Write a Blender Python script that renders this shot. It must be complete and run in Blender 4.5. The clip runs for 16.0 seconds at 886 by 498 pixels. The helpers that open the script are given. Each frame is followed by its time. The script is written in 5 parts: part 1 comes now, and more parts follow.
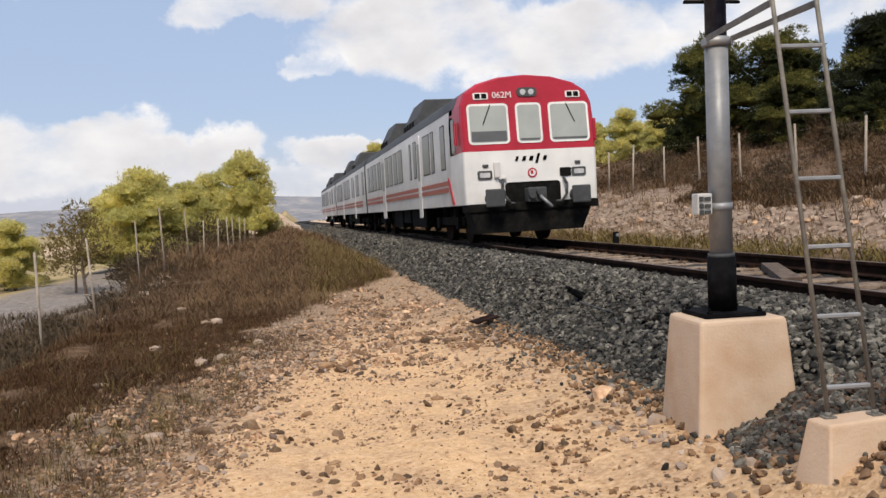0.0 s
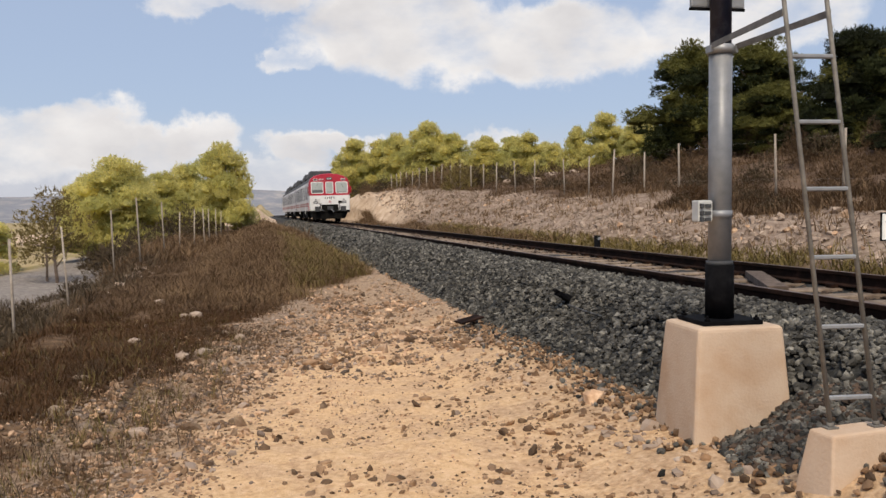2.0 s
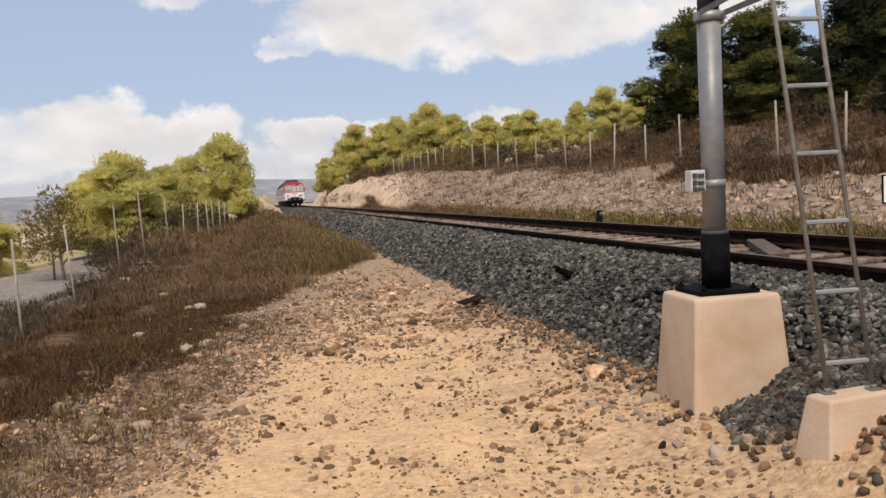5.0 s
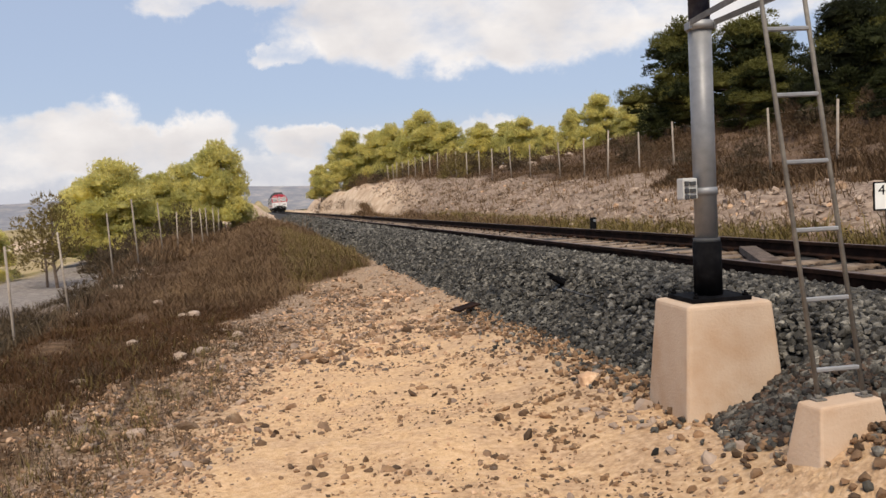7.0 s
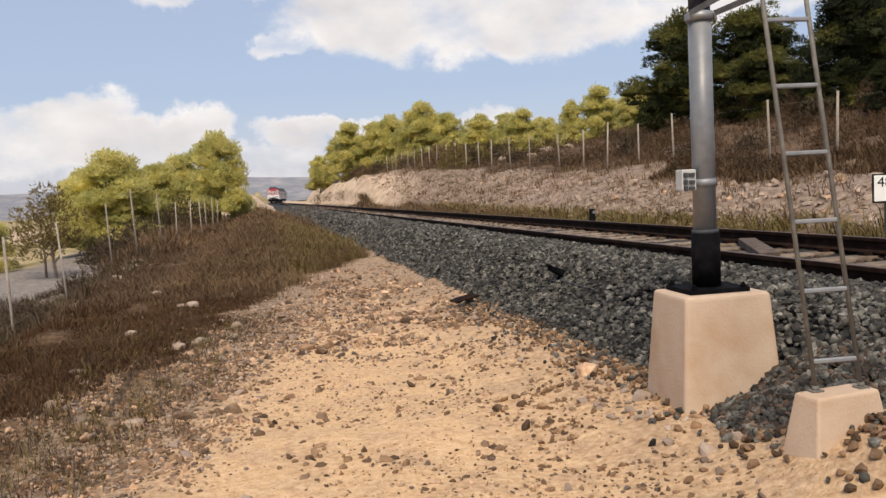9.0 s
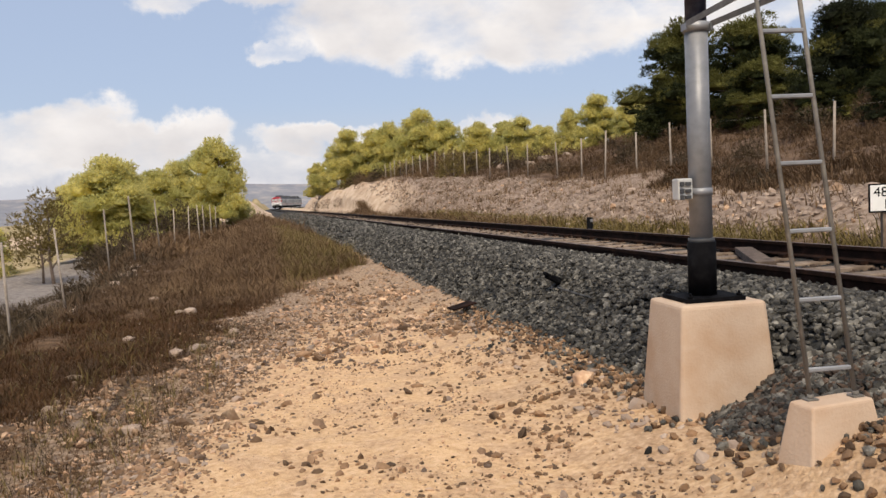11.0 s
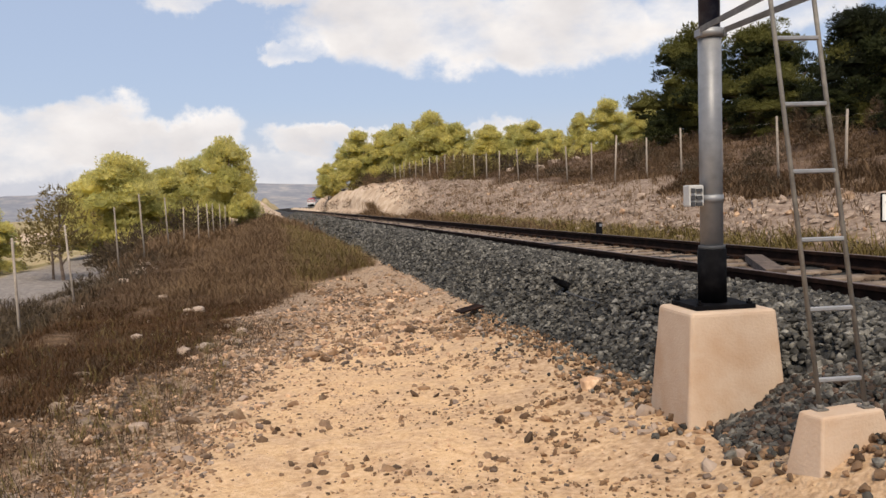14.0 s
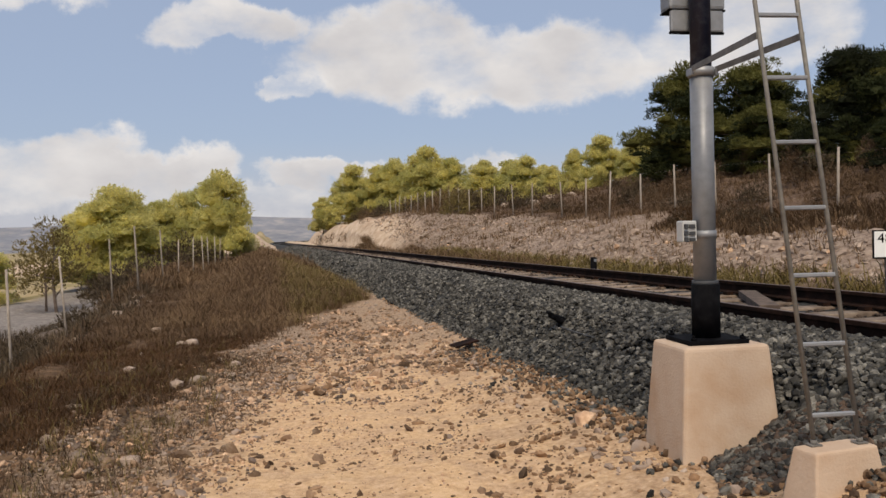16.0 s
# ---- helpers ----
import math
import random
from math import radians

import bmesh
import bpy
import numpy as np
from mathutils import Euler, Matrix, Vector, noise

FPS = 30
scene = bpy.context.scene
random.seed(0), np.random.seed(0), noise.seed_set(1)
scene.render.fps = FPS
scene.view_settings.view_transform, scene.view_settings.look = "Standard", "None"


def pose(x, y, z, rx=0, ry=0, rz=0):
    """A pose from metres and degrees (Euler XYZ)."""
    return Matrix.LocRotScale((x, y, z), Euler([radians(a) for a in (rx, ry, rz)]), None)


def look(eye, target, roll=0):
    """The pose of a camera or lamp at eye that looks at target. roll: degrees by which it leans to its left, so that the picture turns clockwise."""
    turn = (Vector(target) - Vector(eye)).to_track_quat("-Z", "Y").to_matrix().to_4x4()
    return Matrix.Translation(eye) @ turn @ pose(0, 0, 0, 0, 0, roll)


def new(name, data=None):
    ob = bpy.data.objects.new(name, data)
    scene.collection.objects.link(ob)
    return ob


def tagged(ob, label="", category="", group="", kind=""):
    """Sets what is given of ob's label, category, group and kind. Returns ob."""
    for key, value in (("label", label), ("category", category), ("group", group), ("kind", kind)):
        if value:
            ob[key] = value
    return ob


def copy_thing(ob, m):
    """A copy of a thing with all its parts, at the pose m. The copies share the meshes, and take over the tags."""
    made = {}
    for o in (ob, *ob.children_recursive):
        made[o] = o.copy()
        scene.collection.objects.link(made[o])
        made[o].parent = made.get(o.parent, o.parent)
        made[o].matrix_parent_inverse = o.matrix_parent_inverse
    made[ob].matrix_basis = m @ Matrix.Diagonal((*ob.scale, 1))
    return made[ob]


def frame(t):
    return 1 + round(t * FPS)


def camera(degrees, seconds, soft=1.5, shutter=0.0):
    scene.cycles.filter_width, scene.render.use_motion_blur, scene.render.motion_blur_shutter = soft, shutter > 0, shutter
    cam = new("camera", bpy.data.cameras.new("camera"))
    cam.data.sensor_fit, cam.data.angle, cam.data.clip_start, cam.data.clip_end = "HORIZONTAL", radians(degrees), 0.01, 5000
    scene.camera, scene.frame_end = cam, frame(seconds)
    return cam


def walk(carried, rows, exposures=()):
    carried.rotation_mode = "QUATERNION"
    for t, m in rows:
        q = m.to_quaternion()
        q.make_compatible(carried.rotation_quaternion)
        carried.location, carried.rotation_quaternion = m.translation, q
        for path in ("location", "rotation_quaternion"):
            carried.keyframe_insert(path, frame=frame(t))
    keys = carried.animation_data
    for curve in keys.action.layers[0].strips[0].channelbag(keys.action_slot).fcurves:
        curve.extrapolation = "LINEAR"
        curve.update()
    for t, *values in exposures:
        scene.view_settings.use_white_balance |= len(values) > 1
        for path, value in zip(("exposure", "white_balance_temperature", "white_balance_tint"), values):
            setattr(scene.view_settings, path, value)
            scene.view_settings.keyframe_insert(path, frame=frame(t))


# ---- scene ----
cam = camera(58.5, 16.0, soft=1.5)
PATH = [
    (0.0, 0.053, -0.066, 1.595, 87.39, 2.38, -11.65),
    (0.5, 0.053, -0.039, 1.612, 86.55, 0.42, -11.48),
    (1.0, 0.013, -0.036, 1.597, 87.15, -1.05, -13.20),
    (1.5, -0.101, -0.014, 1.591, 88.17, -0.53, -14.29),
    (2.0, -0.085, 0.019, 1.601, 87.26, 0.66, -13.40),
    (2.5, -0.064, 0.010, 1.596, 86.52, 1.01, -13.85),
    (3.0, -0.039, 0.004, 1.597, 86.49, 1.40, -13.48),
    (3.5, -0.027, 0.023, 1.591, 85.44, 1.60, -13.25),
    (4.0, -0.017, 0.021, 1.588, 85.87, 2.69, -13.43),
    (6.5, 0.004, 0.006, 1.605, 86.05, 3.25, -13.01),
    (7.0, 0.000, 0.000, 1.600, 86.42, 3.14, -13.50),
    (7.5, -0.000, -0.003, 1.594, 85.94, 2.74, -13.69),
    (8.0, 0.000, -0.005, 1.594, 85.95, 2.90, -13.50),
    (8.5, 0.005, 0.003, 1.595, 85.61, 3.01, -13.46),
    (9.0, 0.004, -0.000, 1.596, 85.80, 3.00, -13.55),
    (11.5, 0.001, -0.022, 1.597, 86.38, 2.62, -13.60),
    (12.0, -0.003, -0.022, 1.599, 86.38, 2.62, -13.36),
    (12.5, 0.001, -0.014, 1.598, 86.28, 2.62, -13.31),
    (13.0, 0.006, -0.019, 1.595, 86.84, 2.56, -13.51),
    (13.5, 0.000, -0.018, 1.597, 86.38, 2.46, -13.57),
    (14.0, -0.001, -0.012, 1.601, 86.53, 1.86, -13.03),
    (14.5, -0.006, -0.025, 1.588, 87.74, 1.17, -13.69),
    (15.0, -0.017, -0.037, 1.602, 88.60, 1.54, -14.08),
    (15.5, -0.010, -0.042, 1.601, 88.96, 1.53, -13.55),
    (16.0, -0.011, -0.040, 1.598, 89.01, 1.49, -13.39),
]
walk(cam, [(r[0], pose(*r[1:])) for r in PATH],
     exposures=[(0, 0.06, 6500, 11), (0.5, -0.08, 6500, 11), (1.5, -0.04, 6550, 11), (2, -0.05, 6600, 11), (4, -0.01, 6700, 12), (7, 0.01, 6700, 12), (9, 0.02, 6700, 12),
                (11.5, 0.04, 6700, 12), (12.5, 0.06, 6700, 12), (14, 0.05, 6700, 12), (14.5, -0.15, 6650, 11.5), (15, -0.16, 6650, 11.5), (16, -0.25, 6650, 11.5)])

# ---- sky, sun and exposure ----
SUN_FROM = Vector((-0.20, -0.66, 0.88)).normalized()
sun = new("sun", bpy.data.lights.new("sun", "SUN"))
sun.data.energy, sun.data.angle, sun.data.color = 4.3, radians(18), (1.0, 0.885, 0.70)
sun.matrix_world = look(SUN_FROM * 50, (0, 0, 0))

world = bpy.data.worlds.new("sky")
scene.world = world
world.use_nodes = True
wn, wl = world.node_tree.nodes, world.node_tree.links
wn.clear()


def wmath(op, a, b=None):
    n = wn.new("ShaderNodeMath")
    n.operation = op
    for i, v in enumerate((a, b)):
        if v is None:
            continue
        if isinstance(v, (int, float)):
            n.inputs[i].default_value = v
        else:
            wl.new(v, n.inputs[i])
    return n.outputs[0]


sky = wn.new("ShaderNodeTexSky")
sky.sky_type, sky.sun_disc = "NISHITA", False
sky.sun_elevation = math.asin(SUN_FROM.z)
sky.sun_rotation = math.atan2(SUN_FROM.x, SUN_FROM.y)
sky.air_density, sky.dust_density, sky.ozone_density = 1.0, 1.2, 1.5
tc = wn.new("ShaderNodeTexCoord")
ripple = wn.new("ShaderNodeTexNoise")
ripple.inputs["Scale"].default_value, ripple.inputs["Detail"].default_value, ripple.inputs["Roughness"].default_value = 7.0, 7.0, 0.6
wl.new(tc.outputs["Generated"], ripple.inputs["Vector"])
centred = wn.new("ShaderNodeVectorMath")
centred.operation = "SUBTRACT"
wl.new(ripple.outputs["Color"], centred.inputs[0])
centred.inputs[1].default_value = (0.5, 0.5, 0.5)
scaled = wn.new("ShaderNodeVectorMath")
scaled.operation = "MULTIPLY"
wl.new(centred.outputs[0], scaled.inputs[0])
scaled.inputs[1].default_value = (0.22, 0.22, 0.12)
warped = wn.new("ShaderNodeVectorMath")
warped.operation = "ADD"
wl.new(tc.outputs["Generated"], warped.inputs[0])
wl.new(scaled.outputs[0], warped.inputs[1])
sep = wn.new("ShaderNodeSeparateXYZ")
wl.new(warped.outputs[0], sep.inputs[0])
stretch = wn.new("ShaderNodeMapping")
stretch.inputs["Scale"].default_value = (1, 1, 1.7)
wl.new(tc.outputs["Generated"], stretch.inputs[0])
billow = wn.new("ShaderNodeTexNoise")
billow.inputs["Scale"].default_value, billow.inputs["Detail"].default_value, billow.inputs["Roughness"].default_value = 9.0, 9.0, 0.55
wl.new(stretch.outputs[0], billow.inputs["Vector"])
broad = wn.new("ShaderNodeTexNoise")
broad.inputs["Scale"].default_value, broad.inputs["Detail"].default_value = 2.6, 3.0
wl.new(stretch.outputs[0], broad.inputs["Vector"])
# cumulus banks: direction, half width and half height of each, and its weight
BANKS = [((0.196, 0.959, 0.215), 0.17, 0.060, 1.0), ((0.36, 0.915, 0.205), 0.16, 0.055, 1.0),
         ((0.55, 0.80, 0.22), 0.14, 0.060, 0.9), ((0.06, 0.981, 0.178), 0.045, 0.018, 0.7),
         ((-0.19, 0.977, 0.090), 0.095, 0.038, 1.0), ((-0.30, 0.955, 0.085), 0.13, 0.05, 0.95), ((-0.09, 0.992, 0.082), 0.070, 0.032, 0.95),
         ((0.055, 0.994, 0.075), 0.055, 0.022, 0.85), ((0.115, 0.988, 0.093), 0.050, 0.016, 0.8),
         ((-0.03, 0.97, 0.252), 0.085, 0.030, 0.9), ((-0.27, 0.92, 0.275), 0.10, 0.030, 0.8),
         ((0.25, 0.96, 0.085), 0.12, 0.018, 0.8), ((0.02, 1.0, 0.035), 0.30, 0.030, 0.7),
         ((-0.9, 0.2, 0.3), 0.4, 0.14, 0.9), ((0.8, -0.4, 0.4), 0.4, 0.16, 0.9), ((0.1, -0.8, 0.25), 0.4, 0.10, 0.8)]
mask = None
for (dx, dy, dz), hw, hh, weight in BANKS:
    flat = math.hypot(dx, dy)
    side = Vector((dy / flat, -dx / flat, 0))
    dot = wn.new("ShaderNodeVectorMath")
    dot.operation = "DOT_PRODUCT"
    wl.new(warped.outputs[0], dot.inputs[0])
    dot.inputs[1].default_value = side
    ahead = wn.new("ShaderNodeVectorMath")
    ahead.operation = "DOT_PRODUCT"
    wl.new(tc.outputs["Generated"], ahead.inputs[0])
    ahead.inputs[1].default_value = (dx, dy, dz)
    u = wmath("DIVIDE", dot.outputs["Value"], hw)
    v = wmath("DIVIDE", wmath("SUBTRACT", sep.outputs[2], dz), hh)
    r2 = wmath("ADD", wmath("MULTIPLY", u, u), wmath("MULTIPLY", v, v))
    blob = wmath("MULTIPLY", wmath("MAXIMUM", wmath("SUBTRACT", 1.6, r2), 0.0), wmath("GREATER_THAN", ahead.outputs["Value"], 0.0))
    blob = wmath("MULTIPLY", wmath("MINIMUM", blob, 1.0), weight)
    mask = blob if mask is None else wmath("MAXIMUM", mask, blob)
noise_sum = wmath("ADD", wmath("MULTIPLY", billow.outputs[0], 1.7), wmath("MULTIPLY", broad.outputs[0], 0.3))
dens = wmath("SUBTRACT", wmath("ADD", mask, noise_sum), 1.36)
cover = wn.new("ShaderNodeMapRange")
cover.interpolation_type = "SMOOTHSTEP"
cover.inputs["From Min"].default_value, cover.inputs["From Max"].default_value = 0.0, 0.72
wl.new(dens, cover.inputs["Value"])
tone = wn.new("ShaderNodeMapRange")
tone.inputs["From Min"].default_value, tone.inputs["From Max"].default_value = 0.25, 1.15
tone.inputs["To Min"].default_value, tone.inputs["To Max"].default_value = 1.0, 0.0
wl.new(dens, tone.inputs["Value"])
# the same billows a little higher up: where they thin out upwards the cloud catches the sun
raised = wn.new("ShaderNodeVectorMath")
raised.operation = "ADD"
wl.new(stretch.outputs[0], raised.inputs[0])
raised.inputs[1].default_value = (0, 0, 0.045)
above = wn.new("ShaderNodeTexNoise")
above.inputs["Scale"].default_value, above.inputs["Detail"].default_value, above.inputs["Roughness"].default_value = 9.0, 5.0, 0.5
wl.new(raised.outputs[0], above.inputs["Vector"])
relief = wmath("MULTIPLY", wmath("SUBTRACT", billow.outputs[0], above.outputs[0]), 1.9)
shade = wmath("MINIMUM", wmath("MAXIMUM", wmath("ADD", tone.outputs[0], relief), 0.0), 1.0)
cloud = wn.new("ShaderNodeMix")
cloud.data_type = "RGBA"
cloud.inputs["A"].default_value, cloud.inputs["B"].default_value = (0.72, 0.71, 0.735, 1), (1.12, 1.10, 1.08, 1)
wl.new(shade, cloud.inputs["Factor"])
lit = wn.new("ShaderNodeVectorMath")
lit.operation = "SCALE"
wl.new(sky.outputs[0], lit.inputs[0])
lit.inputs["Scale"].default_value = 0.125
veil = wn.new("ShaderNodeMix")
veil.data_type = "RGBA"
veil.inputs["B"].default_value = (0.57, 0.70, 0.95, 1)
veil.inputs["Factor"].default_value = 0.68
wl.new(lit.outputs[0], veil.inputs["A"])
mixed = wn.new("ShaderNodeMix")
mixed.data_type = "RGBA"
wl.new(cover.outputs[0], mixed.inputs["Factor"])
height = wn.new("ShaderNodeSeparateXYZ")
wl.new(tc.outputs["Generated"], height.inputs[0])
low = wn.new("ShaderNodeMapRange")
low.interpolation_type = "SMOOTHSTEP"
low.inputs["From Min"].default_value, low.inputs["From Max"].default_value = 0.0, 0.13
low.inputs["To Min"].default_value, low.inputs["To Max"].default_value = 0.8, 0.0
wl.new(height.outputs[2], low.inputs["Value"])
haze = wn.new("ShaderNodeMix")
haze.data_type = "RGBA"
haze.inputs["B"].default_value = (0.765, 0.765, 0.82, 1)
wl.new(low.outputs[0], haze.inputs["Factor"])
wl.new(veil.outputs["Result"], haze.inputs["A"])
wl.new(haze.outputs["Result"], mixed.inputs["A"])
wl.new(cloud.outputs["Result"], mixed.inputs["B"])
back = wn.new("ShaderNodeBackground")
back.inputs["Strength"].default_value = 0.85
wl.new(mixed.outputs["Result"], back.inputs["Color"])
out = wn.new("ShaderNodeOutputWorld")
wl.new(back.outputs[0], out.inputs["Surface"])

# ---- materials ----


def material(name, colours, scale=8.0, rough=0.8, metal=0.0, bump=0.3, bump_scale=None, island=0.0, per_object=0.0, detail=6.0, spec=0.4, stains=0.0):
    """Noise between the colours at two scales, with fine relief; island or per_object: how far pieces differ in brightness."""
    m = bpy.data.materials.new(name)
    m.use_nodes = True
    n, l = m.node_tree.nodes, m.node_tree.links
    b = n["Principled BSDF"]
    b.inputs["Roughness"].default_value, b.inputs["Metallic"].default_value = rough, metal
    b.inputs["Specular IOR Level"].default_value = spec
    co = n.new("ShaderNodeTexCoord")
    a = n.new("ShaderNodeTexNoise")
    a.inputs["Scale"].default_value, a.inputs["Detail"].default_value, a.inputs["Roughness"].default_value = scale, detail, 0.62
    l.new(co.outputs["Object"], a.inputs["Vector"])
    ramp = n.new("ShaderNodeValToRGB")
    el = ramp.color_ramp.elements
    while len(el) < len(colours):
        el.new(0.5)
    for i, c in enumerate(colours):
        el[i].position = 0.3 + 0.4 * i / max(1, len(colours) - 1)
        el[i].color = (*c, 1)
    l.new(a.outputs[0], ramp.inputs[0])
    colour = ramp.outputs[0]
    w = n.new("ShaderNodeTexNoise")
    w.inputs["Scale"].default_value, w.inputs["Detail"].default_value = scale * 0.13, 3.0
    l.new(co.outputs["Object"], w.inputs["Vector"])
    hs = n.new("ShaderNodeHueSaturation")
    mr = n.new("ShaderNodeMapRange")
    mr.inputs["From Min"].default_value, mr.inputs["From Max"].default_value = 0.3, 0.7
    mr.inputs["To Min"].default_value, mr.inputs["To Max"].default_value = 0.85 - stains, 1.15
    l.new(w.outputs[0], mr.inputs[0])
    value = mr.outputs[0]
    for amount, kind, sock in ((island, "ShaderNodeNewGeometry", "Random Per Island"), (per_object, "ShaderNodeObjectInfo", "Random")):
        if amount:
            g = n.new(kind)
            r = n.new("ShaderNodeMapRange")
            r.inputs["To Min"].default_value, r.inputs["To Max"].default_value = 1 - amount, 1 + amount
            l.new(g.outputs[sock], r.inputs[0])
            mu = n.new("ShaderNodeMath")
            mu.operation = "MULTIPLY"
            l.new(value, mu.inputs[0])
            l.new(r.outputs[0], mu.inputs[1])
            value = mu.outputs[0]
    l.new(value, hs.inputs["Value"])
    l.new(colour, hs.inputs["Color"])
    l.new(hs.outputs[0], b.inputs["Base Color"])
    if bump:
        bn = n.new("ShaderNodeTexNoise")
        bn.inputs["Scale"].default_value, bn.inputs["Detail"].default_value = bump_scale or scale * 4, 5.0
        l.new(co.outputs["Object"], bn.inputs["Vector"])
        bu = n.new("ShaderNodeBump")
        bu.inputs["Strength"].default_value, bu.inputs["Distance"].default_value = bump, 0.02
        l.new(bn.outputs[0], bu.inputs["Height"])
        l.new(bu.outputs[0], b.inputs["Normal"])
    return m


def leafy(name, colours, island=0.22, through_light=0.25):
    m = material(name, colours, scale=0.9, rough=0.7, bump=0, island=island, spec=0.15)
    m.node_tree.nodes["Principled BSDF"].inputs["Subsurface Weight"].default_value = 0.0
    n, l = m.node_tree.nodes, m.node_tree.links
    b = n["Principled BSDF"]
    tr = n.new("ShaderNodeBsdfTranslucent")
    mix = n.new("ShaderNodeMixShader")
    mix.inputs[0].default_value = through_light
    src = b.inputs["Base Color"].links[0].from_socket
    l.new(src, tr.inputs[0])
    l.new(b.outputs[0], mix.inputs[1])
    l.new(tr.outputs[0], mix.inputs[2])
    l.new(mix.outputs[0], n["Material Output"].inputs[0])
    return m


# near-black: the shade in the gaps between stones is put into this colour
M_BALLAST_BED = material("shade-dark ballast bed", [(0.005, 0.005, 0.005), (0.017, 0.017, 0.016), (0.05, 0.05, 0.048)], scale=26, rough=0.9, bump=1.0, bump_scale=30)
M_BALLAST = material("basalt ballast", [(0.012, 0.0112, 0.0098), (0.053, 0.0495, 0.043), (0.165, 0.155, 0.135)], scale=9, rough=0.8, bump=0.25, island=0.9)
M_RUSTY_BALLAST = material("rust-stained ballast", [(0.022, 0.014, 0.010), (0.05, 0.032, 0.022), (0.12, 0.082, 0.058)], scale=9, rough=0.9, bump=0.25, island=0.7)
M_STONE = material("field stones", [(0.19, 0.112, 0.066), (0.30, 0.19, 0.118), (0.44, 0.32, 0.22)], scale=9, rough=0.9, bump=0.25, island=0.7)
M_PEBBLE = material("brown pebbles", [(0.10, 0.055, 0.029), (0.155, 0.092, 0.051), (0.235, 0.15, 0.088)], scale=9, rough=0.9, bump=0.25, island=0.7)
M_GREY_STONE = material("grey brown pebbles", [(0.085, 0.058, 0.043), (0.145, 0.104, 0.08), (0.22, 0.17, 0.135)], scale=9, rough=0.9, bump=0.25, island=0.5)
M_PALE_STONE = material("limestone rubble", [(0.20, 0.145, 0.112), (0.27, 0.205, 0.16), (0.36, 0.285, 0.23)], scale=4, rough=0.92, bump=0.3, island=0.25)
M_CONCRETE = material("cast concrete", [(0.45, 0.30, 0.195), (0.51, 0.38, 0.28), (0.56, 0.435, 0.335)], scale=2.2, rough=0.9, bump=0.2, bump_scale=60, stains=0.08)
M_GALV = material("galvanised steel", [(0.185, 0.19, 0.202), (0.23, 0.236, 0.25), (0.275, 0.28, 0.293)], scale=9, rough=0.48, metal=0.3, bump=0.03)
M_BOX = material("pale junction box plastic", [(0.42, 0.42, 0.41), (0.52, 0.52, 0.51)], scale=12, rough=0.5, bump=0.03)
M_LADDER = material("weathered ladder steel", [(0.10, 0.092, 0.083), (0.145, 0.134, 0.120), (0.20, 0.185, 0.165)], scale=14, rough=0.7, metal=0.1, bump=0.1)
M_BLACK = material("black painted steel", [(0.002, 0.002, 0.0025), (0.004, 0.004, 0.005), (0.010, 0.010, 0.011)], scale=12, rough=0.75, bump=0.06, spec=0.05)
M_NAVY = material("dark blue painted steel", [(0.005, 0.007, 0.020), (0.009, 0.012, 0.031), (0.05, 0.056, 0.075)], scale=10, rough=0.45, bump=0.06)
M_RUST = material("rusty rail steel", [(0.006, 0.003, 0.002), (0.012, 0.0055, 0.0036), (0.030, 0.014, 0.009)], scale=7, rough=0.9, bump=0.2, spec=0.12)
M_RAILTOP = material("dull worn rail head", [(0.10, 0.07, 0.056), (0.15, 0.115, 0.098)], scale=5, rough=0.6, metal=0.3, bump=0.05)
M_SLEEPER = material("sleeper concrete", [(0.075, 0.052, 0.037), (0.145, 0.105, 0.076), (0.25, 0.195, 0.15)], scale=6, rough=0.92, bump=0.3, per_object=0.2)
M_TIMBER = material("weathered timber", [(0.045, 0.030, 0.022), (0.085, 0.060, 0.046), (0.15, 0.112, 0.087)], scale=7, rough=0.9, bump=0.4)
M_POST = material("weathered fence posts", [(0.20, 0.165, 0.135), (0.29, 0.245, 0.205), (0.36, 0.315, 0.27)], scale=6, rough=0.85, bump=0.2, per_object=0.2)
M_WHITE = material("white train paint", [(0.60, 0.60, 0.61), (0.67, 0.67, 0.675), (0.71, 0.71, 0.71)], scale=2.0, rough=0.35, bump=0.02, stains=0.06)
M_SIDE = material("silver grey side paint", [(0.46, 0.45, 0.455), (0.53, 0.52, 0.525), (0.58, 0.57, 0.57)], scale=2.0, rough=0.4, bump=0.02, stains=0.06)
M_RED = material("red train paint", [(0.27, 0.008, 0.022), (0.33, 0.011, 0.028), (0.37, 0.017, 0.036)], scale=2.0, rough=0.38, bump=0.02)
M_STRIPE = material("orange red stripe", [(0.26, 0.055, 0.04), (0.32, 0.075, 0.05)], scale=3.0, rough=0.45, bump=0.02)
M_ROOF = material("dark roof paint", [(0.030, 0.032, 0.037), (0.045, 0.047, 0.053), (0.07, 0.07, 0.075)], scale=3.0, rough=0.7, bump=0.1)
M_UNDER = material("grimy black underframe", [(0.003, 0.003, 0.003), (0.006, 0.006, 0.006), (0.014, 0.013, 0.012)], scale=6, rough=0.9, bump=0.3, spec=0.1)
M_GLASS = material("dark window glass", [(0.07, 0.073, 0.078), (0.10, 0.104, 0.11)], scale=1.5, rough=0.28, bump=0, spec=0.4)
M_CABGLASS = material("cab window with pale blind", [(0.27, 0.295, 0.285), (0.33, 0.355, 0.345)], scale=1.5, rough=0.15, bump=0, spec=0.5)
